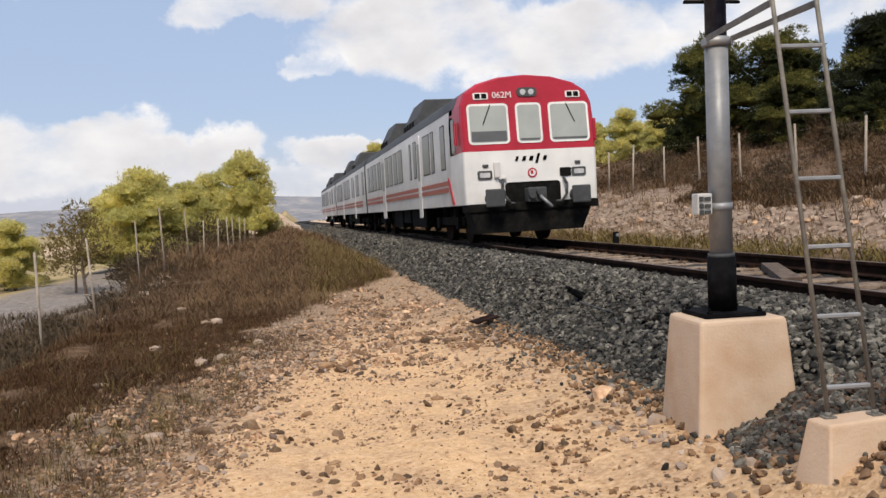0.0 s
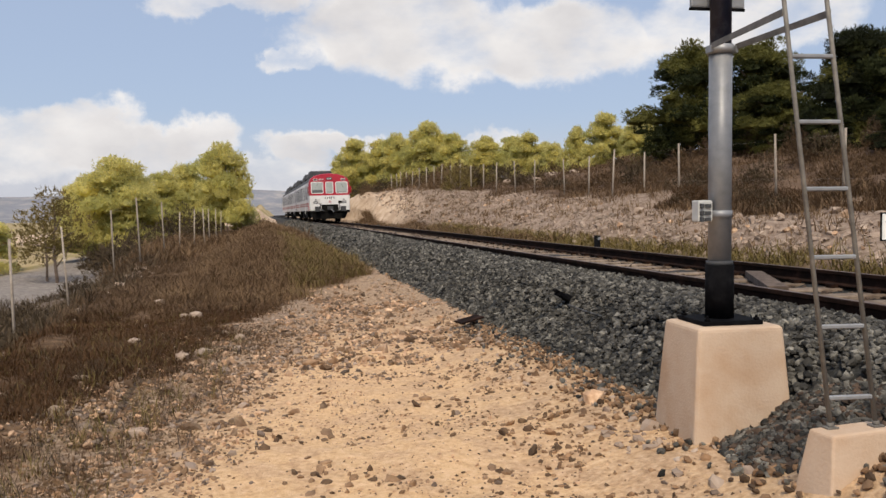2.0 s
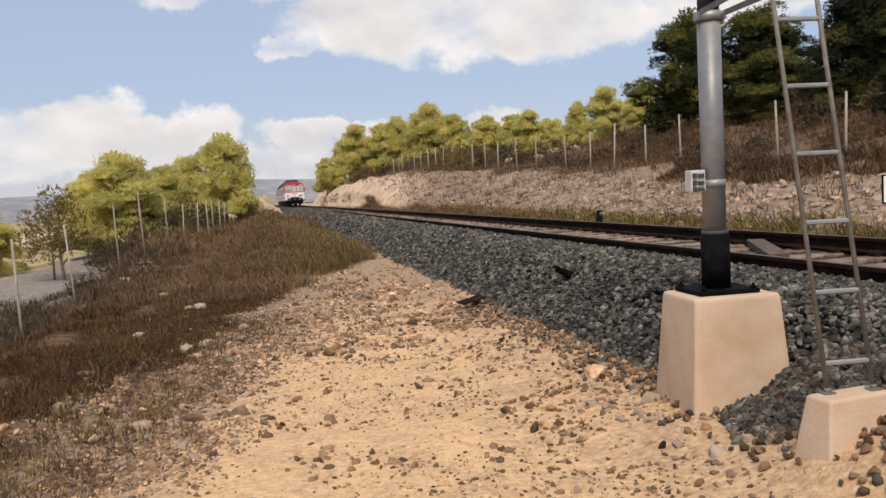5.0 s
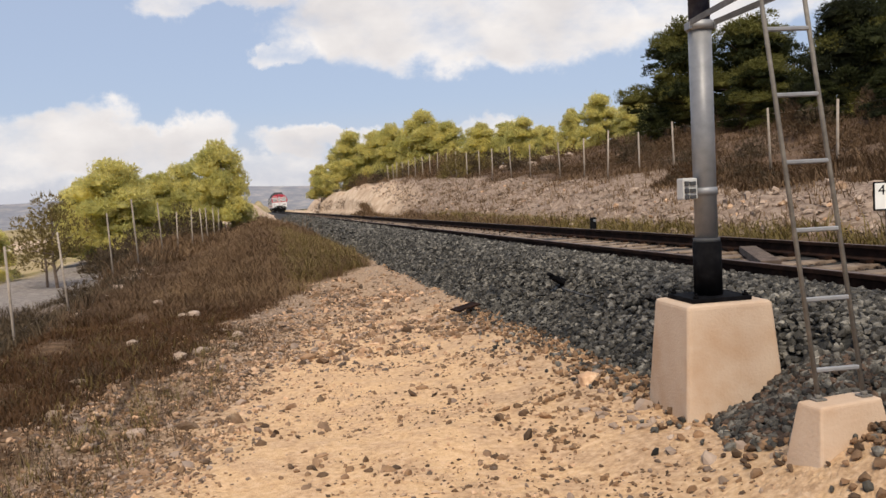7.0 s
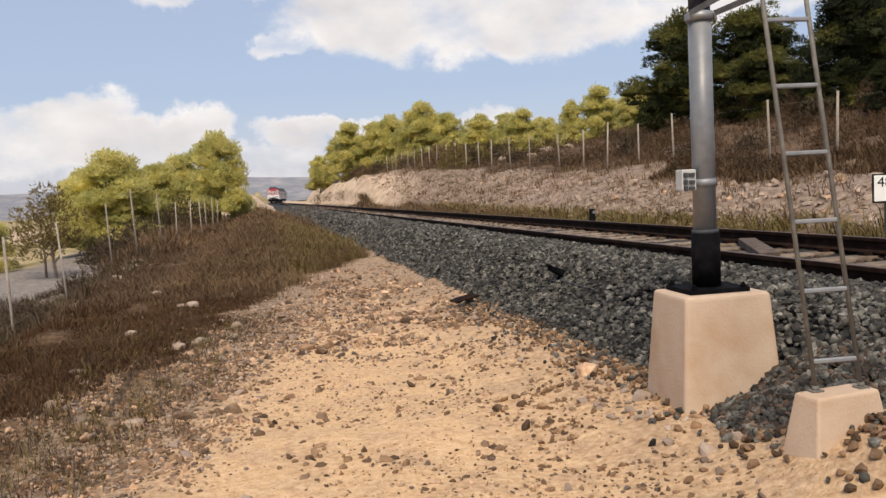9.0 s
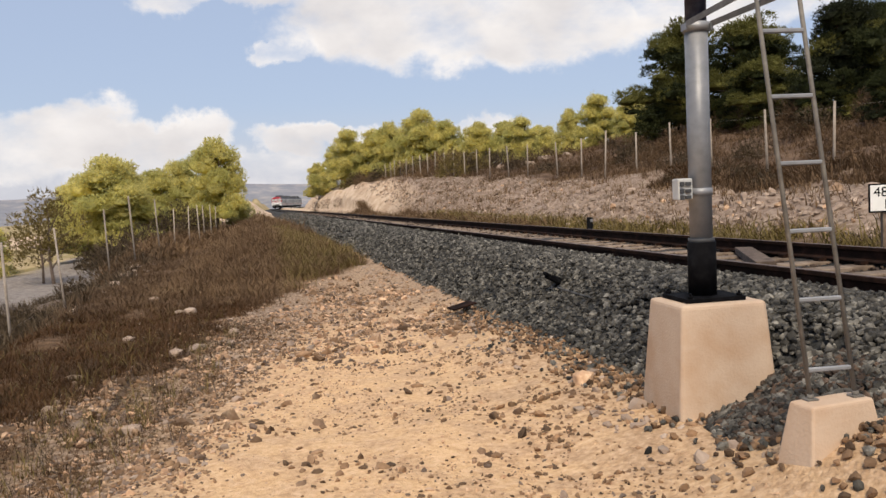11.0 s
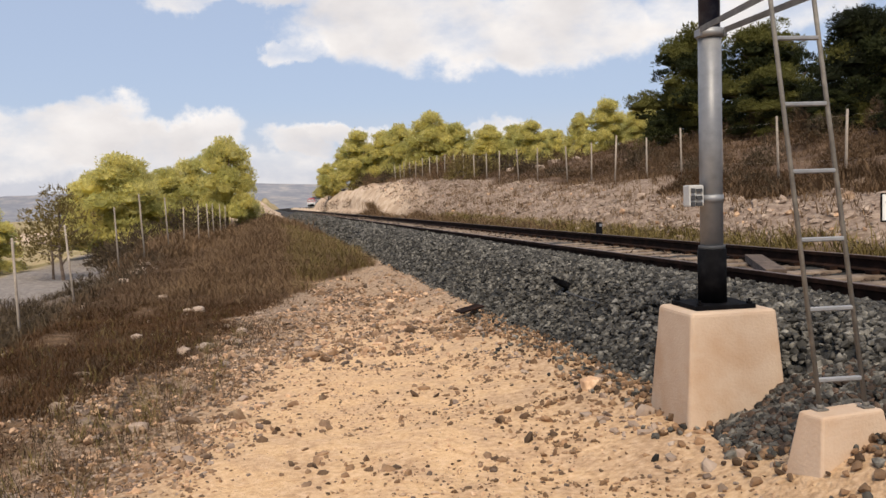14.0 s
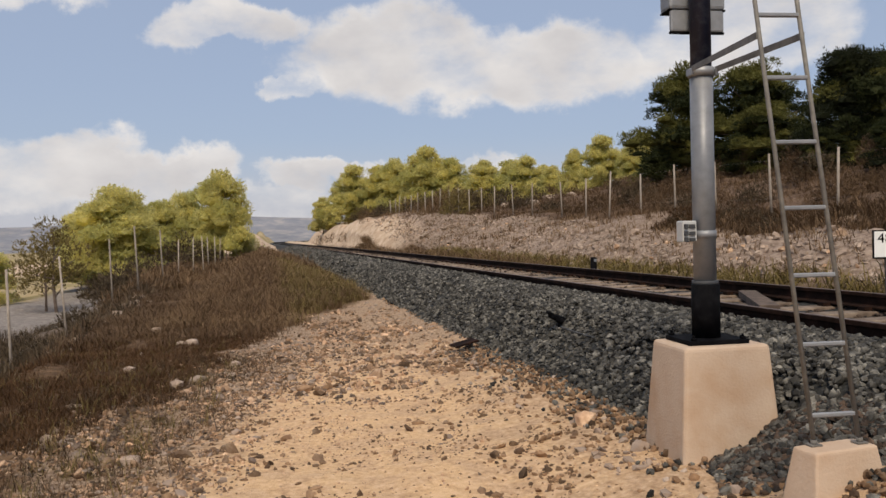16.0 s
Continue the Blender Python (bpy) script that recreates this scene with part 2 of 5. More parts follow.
M_LAMP = material("lamp lens", [(0.35, 0.36, 0.38), (0.5, 0.5, 0.52)], scale=8, rough=0.2, bump=0, spec=0.7)
M_DARKGREY = material("dark grey rubber", [(0.035, 0.037, 0.042), (0.05, 0.053, 0.058)], scale=6, rough=0.7, bump=0.1)
M_SIGN = material("white sign enamel", [(0.72, 0.72, 0.70), (0.80, 0.80, 0.78)], scale=5, rough=0.5, bump=0.02)
M_BARK = material("pine bark", [(0.09, 0.065, 0.05), (0.15, 0.11, 0.085), (0.20, 0.155, 0.12)], scale=5, rough=0.95, bump=0.5)
# the sunlit glow is put into these two colours, paler than real needles
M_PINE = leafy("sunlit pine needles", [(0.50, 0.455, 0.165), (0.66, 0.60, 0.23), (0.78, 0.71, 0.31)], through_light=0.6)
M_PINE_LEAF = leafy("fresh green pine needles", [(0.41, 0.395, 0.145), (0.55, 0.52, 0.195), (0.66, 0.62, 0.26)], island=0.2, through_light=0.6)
# dark green pines of the slope, with their shade put into the colour
M_PINE_DEEP = leafy("deep green needles with shade", [(0.010, 0.013, 0.006), (0.018, 0.022, 0.009), (0.032, 0.036, 0.013)], island=0.2)
M_PINE_DARK = leafy("dark pine needles with shade", [(0.015, 0.020, 0.007), (0.026, 0.032, 0.010), (0.048, 0.053, 0.015)])
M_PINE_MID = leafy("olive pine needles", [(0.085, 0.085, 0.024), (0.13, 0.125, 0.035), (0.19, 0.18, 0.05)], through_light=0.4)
M_DRY = leafy("dry brown grass", [(0.11, 0.067, 0.036), (0.155, 0.097, 0.053), (0.215, 0.142, 0.08)], island=0.22, through_light=0.2)
M_SLOPE = leafy("dark brown weeds", [(0.054, 0.027, 0.012), (0.079, 0.041, 0.018), (0.112, 0.061, 0.028)], island=0.22, through_light=0.2)
M_HILLGRASS = leafy("short brown hill grass", [(0.085, 0.052, 0.029), (0.118, 0.074, 0.042), (0.16, 0.104, 0.062)], island=0.18, through_light=0.2)
M_OLIVE = leafy("olive brown grass", [(0.115, 0.088, 0.03), (0.16, 0.12, 0.042), (0.21, 0.16, 0.06)], island=0.22, through_light=0.2)
M_STRAW = leafy("straw", [(0.24, 0.18, 0.10), (0.32, 0.25, 0.14), (0.40, 0.32, 0.19)], island=0.3, through_light=0.2)
M_SHRUB = leafy("dark scrub", [(0.050, 0.036, 0.022), (0.078, 0.056, 0.034), (0.115, 0.085, 0.052)], island=0.4, through_light=0.15)
# distance haze is put into the grey-blue colours, beside the paler patches
M_HILL = material("far hill in painted haze", [(0.15, 0.16, 0.19), (0.19, 0.195, 0.22), (0.32, 0.295, 0.28)], scale=0.02, rough=1.0, bump=0)

# ---- building helpers ----
rng = np.random.default_rng(7)


def link_mesh(name, bm, mats, smooth=False):
    me = bpy.data.meshes.new(name)
    bm.to_mesh(me)
    bm.free()
    for m in mats if isinstance(mats, (list, tuple)) else [mats]:
        me.materials.append(m)
    if smooth:
        me.polygons.foreach_set("use_smooth", [True] * len(me.polygons))
    return new(name, me)


def part(name, bm, mats, parent, label="", smooth=False):
    ob = link_mesh(name, bm, mats, smooth)
    ob.parent = parent
    return tagged(ob, label)


def raw_mesh(name, verts, faces, mats, smooth=False, slots=None):
    """A mesh from arrays; faces all have the same number of corners."""
    verts, faces = np.asarray(verts, np.float32), np.asarray(faces, np.int32)
    me = bpy.data.meshes.new(name)
    k = faces.shape[1]
    me.vertices.add(len(verts))
    me.vertices.foreach_set("co", verts.ravel())
    me.loops.add(faces.size)
    me.loops.foreach_set("vertex_index", faces.ravel())
    me.polygons.add(len(faces))
    me.polygons.foreach_set("loop_start", np.arange(0, faces.size, k, dtype=np.int32))
    me.polygons.foreach_set("loop_total", np.full(len(faces), k, np.int32))
    for m in mats if isinstance(mats, (list, tuple)) else [mats]:
        me.materials.append(m)
    if slots is not None:
        me.polygons.foreach_set("material_index", slots)
    me.polygons.foreach_set("use_smooth", [smooth] * len(faces))
    me.update()
    me.validate()
    return new(name, me)


def box(bm, x0, x1, y0, y1, z0, z1, bevel=0.0, m=None, slot=0):
    b2 = bmesh.new()
    bmesh.ops.create_cube(b2, size=1)
    for v in b2.verts:
        v.co = Vector((x0 + (v.co.x + .5) * (x1 - x0), y0 + (v.co.y + .5) * (y1 - y0), z0 + (v.co.z + .5) * (z1 - z0)))
    if bevel:
        bmesh.ops.bevel(b2, geom=b2.edges[:], offset=bevel, segments=2, affect="EDGES", profile=0.6)
    merge(bm, b2, m, slot)


def merge(bm, b2, m=None, slot=0):
    if m is not None:
        bmesh.ops.transform(b2, matrix=m, verts=b2.verts[:])
    at = {v: bm.verts.new(v.co) for v in b2.verts}
    for f in b2.faces:
        g = bm.faces.new([at[v] for v in f.verts])
        g.material_index, g.smooth = slot, f.smooth
    b2.free()


def tube(bm, a, b, ra, rb=None, sides=12, caps=True, slot=0):
    a, b = Vector(a), Vector(b)
    d = b - a
    b2 = bmesh.new()
    bmesh.ops.create_cone(b2, cap_ends=caps, segments=sides, radius1=ra, radius2=ra if rb is None else rb, depth=d.length)
    for f in b2.faces:
        f.smooth = len(f.verts) == 4
    merge(bm, b2, Matrix.Translation((a + b) / 2) @ d.to_track_quat("Z", "Y").to_matrix().to_4x4(), slot)


def prism(bm, outline, y0, y1, slot=0):
    """An outline in x, z carried along y."""
    p = [bm.verts.new((x, y0, z)) for x, z in outline]
    q = [bm.verts.new((x, y1, z)) for x, z in outline]
    n = len(outline)
    for i in range(n):
        bm.faces.new((p[i], p[(i + 1) % n], q[(i + 1) % n], q[i])).material_index = slot
    bm.faces.new(p[::-1]).material_index = slot
    bm.faces.new(q).material_index = slot


def block(bm, bottom, top, z0, z1, bevel):
    """A tapered block: half sizes (x, y) at the bottom and at the top."""
    b2 = bmesh.new()
    bmesh.ops.create_cube(b2, size=2)
    for v in b2.verts:
        h = top if v.co.z > 0 else bottom
        v.co = Vector((v.co.x * h[0], v.co.y * h[1], z1 if v.co.z > 0 else z0))
    bmesh.ops.bevel(b2, geom=b2.edges[:], offset=bevel, segments=3, affect="EDGES", profile=0.55)
    merge(bm, b2)


def smooth01(v, a, b):
    t = np.clip((v - a) / (b - a), 0, 1)
    return t * t * (3 - 2 * t)


def lumps(x, y, size, seed=0):
    """Cheap smooth value noise, -1 to 1."""
    x, y = np.asarray(x, float) / size + 17.3 * seed, np.asarray(y, float) / size - 9.7 * seed
    xi, yi = np.floor(x), np.floor(y)
    fx, fy = x - xi, y - yi
    fx, fy = fx * fx * (3 - 2 * fx), fy * fy * (3 - 2 * fy)

    def h(a, b):
        s = np.sin(a * 127.1 + b * 311.7 + seed * 13.1) * 43758.5453
        return s - np.floor(s)
    return 2 * ((h(xi, yi) * (1 - fx) + h(xi + 1, yi) * fx) * (1 - fy) + (h(xi, yi + 1) * (1 - fx) + h(xi + 1, yi + 1) * fx) * fy) - 1


# ---- the ground ----
TRACK_X, RAIL_TOP, BEND_Y, BEND = 5.26, 0.878, 198.0, 865.0


def track_at(s):
    """Centre line of the track: straight, then a bend away to the east."""
    return TRACK_X + max(0.0, s - BEND_Y) ** 2 / BEND


KNOT_X = [-900, -200, -60, -25, -12, -6.5, -4.7, -4.0, -2.75, -1.2, 1.5, 2.4, 3.2, 8.0, 8.8, 10.2, 12.6, 13.2, 18, 23, 30, 60, 200, 900]
KNOT_Z = [-14, -8, -3.0, -1.9, -1.6, -1.55, -1.25, -0.85, -0.02, 0.0, 0.02, 0.12, 0.2, 0.42, 0.55, 1.05, 1.66, 1.75, 1.92, 2.0, 2.1, 2.2, 1.8, 0]


def ground_height(x, y, rough=True):
    x, y = np.asarray(x, float), np.asarray(y, float)
    bend = np.maximum(0, y - BEND_Y) ** 2 / BEND
    bend = np.minimum(bend, 160)
    x = x - bend
    lx = x + np.clip(0.035 * (y - 9), 0, 0.75) * smooth01(-x, 1.0, 2.6)
    cut = smooth01(y, 42, 66)
    foot = 8.2 - 1.1 * cut
    rx = np.where(x > foot, 8.2 + (x - foot) * (1 + 1.5 * cut), x)
    z = np.interp(np.where(x < 3, lx, rx), KNOT_X, KNOT_Z)
    grow = 1 + 0.024 * np.clip(y - 15, -12, 36)
    far = 1 - smooth01(y, 112, 140)
    z = np.where(x > 8.0, 0.42 + (z - 0.42) * grow * far, z)
    # the hillside climbs under the dark pines
    z = z + 1.7 * smooth01(x, 13.2, 23) * (1 - smooth01(y, 40, 54))
    # the overgrown mound beside the path
    z = z + 0.72 * np.exp(-((x - 0.35) / 1.35) ** 2) * smooth01(y, 13.5, 25) * (1 - smooth01(y, 60, 90))
    # the lower ground to the west flattens out further on
    z = np.where(x < -2.5, z + 0.5 * smooth01(y, 18, 30) * (1 - smooth01(y, 60, 110)) * smooth01(-x, 2.5, 4) * (1 - smooth01(-x, 9, 16)), z)
    # pale spoil heaps beside the line
    heap = 2.6 * np.exp(-((x + 0.5) / 2.6) ** 2 - ((y - 135) / 12) ** 2) + 2.1 * np.exp(-((x - 0.2) / 1.5) ** 2 - ((y - 112) / 9) ** 2) + 1.8 * np.exp(-((x + 5) / 4) ** 2 - ((y - 150) / 15) ** 2)
    z = z + heap + 4.6 * np.exp(-((x + 1.0) / 2.3) ** 2 - ((y - 250) / 15) ** 2)
    # raised ground round the ladder's footing
    z = z + 0.30 * np.exp(-((x - 2.8) / 0.65) ** 2 - ((y - 2.9) / 0.8) ** 2)
    if rough:
        z = z + 0.3 * lumps(x, y, 1.7, 6) * smooth01(x, 7.3, 8.6) * smooth01(y, 50, 60) + 0.15 * lumps(x, y, 0.7, 7) * smooth01(x, 7.3, 8.2) * smooth01(y, 50, 60)
        bed = np.exp(-((x - 5.3) / 2.3) ** 4)
        amp = (1 - bed)
        z = z + amp * (0.035 * lumps(x, y, 0.9, 1) + 0.016 * lumps(x, y, 0.3, 2))
        wild = np.where((x < -1.2) | (x > 8.4), 1.0, 0.0)
        z = z + wild * (0.10 * lumps(x, y, 2.1, 3) + 0.05 * lumps(x, y, 0.8, 4))
        z = z + np.where((x > 9) & (y < 120), 0.14 * lumps(x, y * 0.5, 1.0, 5) * smooth01(x, 9, 10), 0)
    return z


def zone_ground():
    m = bpy.data.materials.new("ground of sand, rubble and scrub")
    m.use_nodes = True
    n, l = m.node_tree.nodes, m.node_tree.links
    b = n["Principled BSDF"]
    b.inputs["Roughness"].default_value, b.inputs["Specular IOR Level"].default_value = 0.95, 0.2
    co = n.new("ShaderNodeTexCoord")
    sp = n.new("ShaderNodeSeparateXYZ")
    l.new(co.outputs["Object"], sp.inputs[0])

    def noise_of(scale, detail=5.0):
        a = n.new("ShaderNodeTexNoise")
        a.inputs["Scale"].default_value, a.inputs["Detail"].default_value, a.inputs["Roughness"].default_value = scale, detail, 0.62
        l.new(co.outputs["Object"], a.inputs["Vector"])
        return a.outputs[0]

    def mth(op, p, q):
        a = n.new("ShaderNodeMath")
        a.operation = op
        for i, v in enumerate((p, q)):
            if isinstance(v, (int, float)):
                a.inputs[i].default_value = v
            else:
                l.new(v, a.inputs[i])
        return a.outputs[0]

    def step(value, a, c):
        r = n.new("ShaderNodeMapRange")
        r.interpolation_type = "SMOOTHSTEP"
        r.inputs["From Min"].default_value, r.inputs["From Max"].default_value = min(a, c), max(a, c)
        r.inputs["To Min"].default_value, r.inputs["To Max"].default_value = (0, 1) if c > a else (1, 0)
        l.new(value, r.inputs[0])
        return r.outputs[0]

    def palette(noise_out, cols, lo=0.32, hi=0.68):
        r = n.new("ShaderNodeValToRGB")
        e = r.color_ramp.elements
        while len(e) < len(cols):
            e.new(0.5)
        for i, c in enumerate(cols):
            e[i].position, e[i].color = lo + (hi - lo) * i / (len(cols) - 1), (*c, 1)
        l.new(noise_out, r.inputs[0])
        return r.outputs[0]

    def mix(f, p, q):
        a = n.new("ShaderNodeMix")
        a.data_type = "RGBA"
        l.new(f, a.inputs["Factor"])
        l.new(p, a.inputs["A"])
        l.new(q, a.inputs["B"])
        return a.outputs["Result"]

    fine, mid, wide = noise_of(22.0, 8.0), noise_of(3.2), noise_of(0.45)
    sand = mix(step(mid, 0.40, 0.62), palette(fine, [(0.49, 0.305, 0.162), (0.61, 0.405, 0.23), (0.69, 0.48, 0.30)]),
               palette(fine, [(0.38, 0.24, 0.138), (0.53, 0.35, 0.208), (0.62, 0.43, 0.28)]))
    stony = palette(fine, [(0.10, 0.064, 0.042), (0.26, 0.182, 0.125), (0.42, 0.32, 0.232)])
    brown = palette(noise_of(9.0, 7.0), [(0.060, 0.036, 0.020), (0.105, 0.064, 0.036), (0.18, 0.115, 0.068)])
    rubble = palette(noise_of(6.0, 8.0), [(0.13, 0.088, 0.064), (0.25, 0.185, 0.143), (0.36, 0.285, 0.225)])
    scrub = palette(noise_of(2.2, 7.0), [(0.07, 0.044, 0.030), (0.12, 0.078, 0.053), (0.19, 0.13, 0.09)])
    cutsand = palette(noise_of(1.4, 7.0), [(0.36, 0.25, 0.17), (0.50, 0.375, 0.27), (0.60, 0.48, 0.37)])
    road = palette(noise_of(5.0, 6.0), [(0.15, 0.13, 0.12), (0.21, 0.185, 0.17), (0.28, 0.25, 0.23)])
    field = palette(noise_of(0.25, 6.0), [(0.17, 0.15, 0.06), (0.30, 0.23, 0.12), (0.40, 0.32, 0.19)])
    wob = mth("MULTIPLY", mth("SUBTRACT", mid, 0.5), 1.6)
    wide_wob = mth("MULTIPLY", mth("SUBTRACT", wide, 0.5), 3.0)
    x = mth("ADD", sp.outputs[0], wob)
    y = mth("ADD", sp.outputs[1], wide_wob)
    xs = mth("ADD", x, mth("MULTIPLY", step(sp.outputs[1], 7, 16), -0.9))
    c = sand
    c = mix(mth("MULTIPLY", step(xs, 1.0, 2.6), 0.35), c, stony)
    c = mix(mth("MULTIPLY", step(y, 8.0, 12.5), 0.8), c, stony)
    c = mix(step(mth("ADD", x, mth("MULTIPLY", sp.outputs[1], -0.21)), -1.25, -2.3), c, stony)
    c = mix(step(mth("ADD", x, mth("MULTIPLY", sp.outputs[1], -0.22)), -2.6, -3.3), c, brown)
    c = mix(mth("MULTIPLY", step(mth("ADD", x, mth("MULTIPLY", y, -0.5)), -6.3, -7.2), step(x, 2.9, 2.2)), c, brown)
    c = mix(mth("MULTIPLY", step(sp.outputs[0], -4.6, -6.2), step(y, 22, 29)), c, road)
    c = mix(step(x, -10.5, -12.5), c, field)
    c = mix(step(x, 7.0, 7.6), c, scrub)
    c = mix(step(mth("ADD", x, mth("MULTIPLY", wob, 0.6)), 8.9, 9.8), c, rubble)
    c = mix(step(mth("ADD", x, mth("MULTIPLY", step(y, 45, 60), 3.5)), 12.6, 13.3), c, scrub)
    c = mix(mth("MULTIPLY", step(y, 43, 54), mth("MULTIPLY", step(x, 7.4, 7.9), step(x, 10.8, 9.6))), c, cutsand)
    c = mix(step(y, 96, 106), c, cutsand)
    c = mix(step(y, 165, 240), c, field)
    l.new(c, b.inputs["Base Color"])
    bu = n.new("ShaderNodeBump")
    bu.inputs["Strength"].default_value, bu.inputs["Distance"].default_value = 0.8, 0.03
    l.new(mth("ADD", noise_of(34.0, 6.0), mth("MULTIPLY", mid, 1.2)), bu.inputs["Height"])
    l.new(bu.outputs[0], b.inputs["Normal"])
    return m


def build_ground():
    xs = np.concatenate([-np.geomspace(900, 13, 34), np.arange(-12.5, -6, 0.4), np.arange(-6, -0.8, 0.16), np.arange(-0.8, 3.4, 0.11),
                         np.arange(3.4, 8, 0.5), np.arange(8, 14, 0.16), np.arange(14, 34, 0.7), np.geomspace(34.5, 900, 30)])
    ys = np.concatenate([np.linspace(-60, -4, 15), np.arange(-3, 2, 0.3), np.arange(2, 12, 0.12), np.arange(12, 32, 0.25), np.arange(32, 70, 0.6),
                         np.arange(70, 160, 1.5), np.geomspace(162, 3000, 50)])
    gx, gy = np.meshgrid(xs, ys)
    gz = ground_height(gx, gy)
    w, h = len(xs), len(ys)
    idx = np.arange(w * h).reshape(h, w)
    faces = np.stack([idx[:-1, :-1], idx[:-1, 1:], idx[1:, 1:], idx[1:, :-1]], -1).reshape(-1, 4)
    ob = raw_mesh("ground", np.stack([gx, gy, gz], -1).reshape(-1, 3), faces, zone_ground(), smooth=True)
    return tagged(ob, "sandy path with stony verges, rubble bank and dry scrub", "ground", kind="structure")


build_ground()

# ---- far hills ----


def build_hills():
    for name, dist, low, high, seed, mat, label in (("backdrop", 2300, 40, 78, 3, M_HILL, "long hill on the horizon, haze in its grey-blue colour"),):
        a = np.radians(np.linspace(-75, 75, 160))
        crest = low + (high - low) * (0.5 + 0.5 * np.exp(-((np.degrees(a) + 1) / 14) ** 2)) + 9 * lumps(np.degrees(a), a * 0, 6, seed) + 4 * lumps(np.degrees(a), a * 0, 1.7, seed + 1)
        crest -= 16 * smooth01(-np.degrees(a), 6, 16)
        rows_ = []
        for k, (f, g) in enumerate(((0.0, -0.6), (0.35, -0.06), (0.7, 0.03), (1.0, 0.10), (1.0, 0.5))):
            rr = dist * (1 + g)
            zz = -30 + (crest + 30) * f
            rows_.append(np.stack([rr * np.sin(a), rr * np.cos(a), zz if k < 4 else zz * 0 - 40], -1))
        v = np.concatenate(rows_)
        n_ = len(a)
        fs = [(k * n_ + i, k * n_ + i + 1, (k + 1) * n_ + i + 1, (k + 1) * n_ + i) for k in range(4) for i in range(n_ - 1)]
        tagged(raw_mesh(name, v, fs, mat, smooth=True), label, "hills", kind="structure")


build_hills()

# ---- stones ----
ICO = bmesh.new()
bmesh.ops.create_icosphere(ICO, subdivisions=1, radius=1)
ICO_V = np.array([v.co[:] for v in ICO.verts])
ICO_F = np.array([[v.index for v in f.verts] for f in ICO.faces])
ICO.free()
OCT_V = np.array([(1, 0, 0), (-1, 0, 0), (0, 1, 0), (0, -1, 0), (0, 0, 1), (0, 0, -1)], float)
OCT_F = np.array([(0, 2, 4), (2, 1, 4), (1, 3, 4), (3, 0, 4), (2, 0, 5), (1, 2, 5), (3, 1, 5), (0, 3, 5)])


def stones(name, centres, sizes, mats, squash=0.7, slots=None, fine=None):
    """Many angular stones in one mesh: the fine ones with twenty faces, the rest with eight."""
    slots = np.zeros(len(centres), int) if slots is None else slots
    fine = np.ones(len(centres), bool) if fine is None else fine
    vs, fs, sl, off = [], [], [], 0
    for pick, hull, faces in ((fine, ICO_V, ICO_F), (~fine, OCT_V * 1.12, OCT_F)):
        if pick.any():
            v, f = stone_arrays(centres[pick], sizes[pick], squash, hull, faces)
            vs.append(v)
            fs.append(f + off)
            sl.append(np.repeat(slots[pick], len(faces)))
            off += len(v)
    return raw_mesh(name, np.concatenate(vs), np.concatenate(fs), mats, slots=np.concatenate(sl).astype(np.int32))


def stone_arrays(centres, sizes, squash, hull, faces):
    n = len(centres)
    v = hull[None] * (1 + rng.uniform(-0.32, 0.32, (n, len(hull), 1)))
    v = v * (sizes[:, None, None] * rng.uniform(0.7, 1.25, (n, 1, 3)))
    v[:, :, 2] *= squash
    ax = rng.normal(size=(n, 3))
    ax[:, 2] += 1.5
    ax /= np.linalg.norm(ax, axis=1)[:, None]
    an = rng.uniform(0, 6.28, n)
    c, s = np.cos(an)[:, None, None], np.sin(an)[:, None, None]
    k = ax[:, None, :]
    v = v * c + np.cross(np.broadcast_to(k, v.shape), v) * s + k * (v * k).sum(-1, keepdims=True) * (1 - c)
    v = v + centres[:, None, :]
    f = faces[None] + (np.arange(n) * len(hull))[:, None, None]
    return v.reshape(-1, 3), f.reshape(-1, 3)


BED = [(-2.62, 0.02), (-1.78, 0.66), (-1.5, 0.745), (-1.08, 0.765), (-0.96, 0.74), (-0.75, 0.685), (0.75, 0.685), (1.0, 0.745), (1.5, 0.745), (1.8, 0.66), (2.5, 0.28)]


def bed_height(u):
    return np.interp(u, [p[0] for p in BED], [p[1] for p in BED])


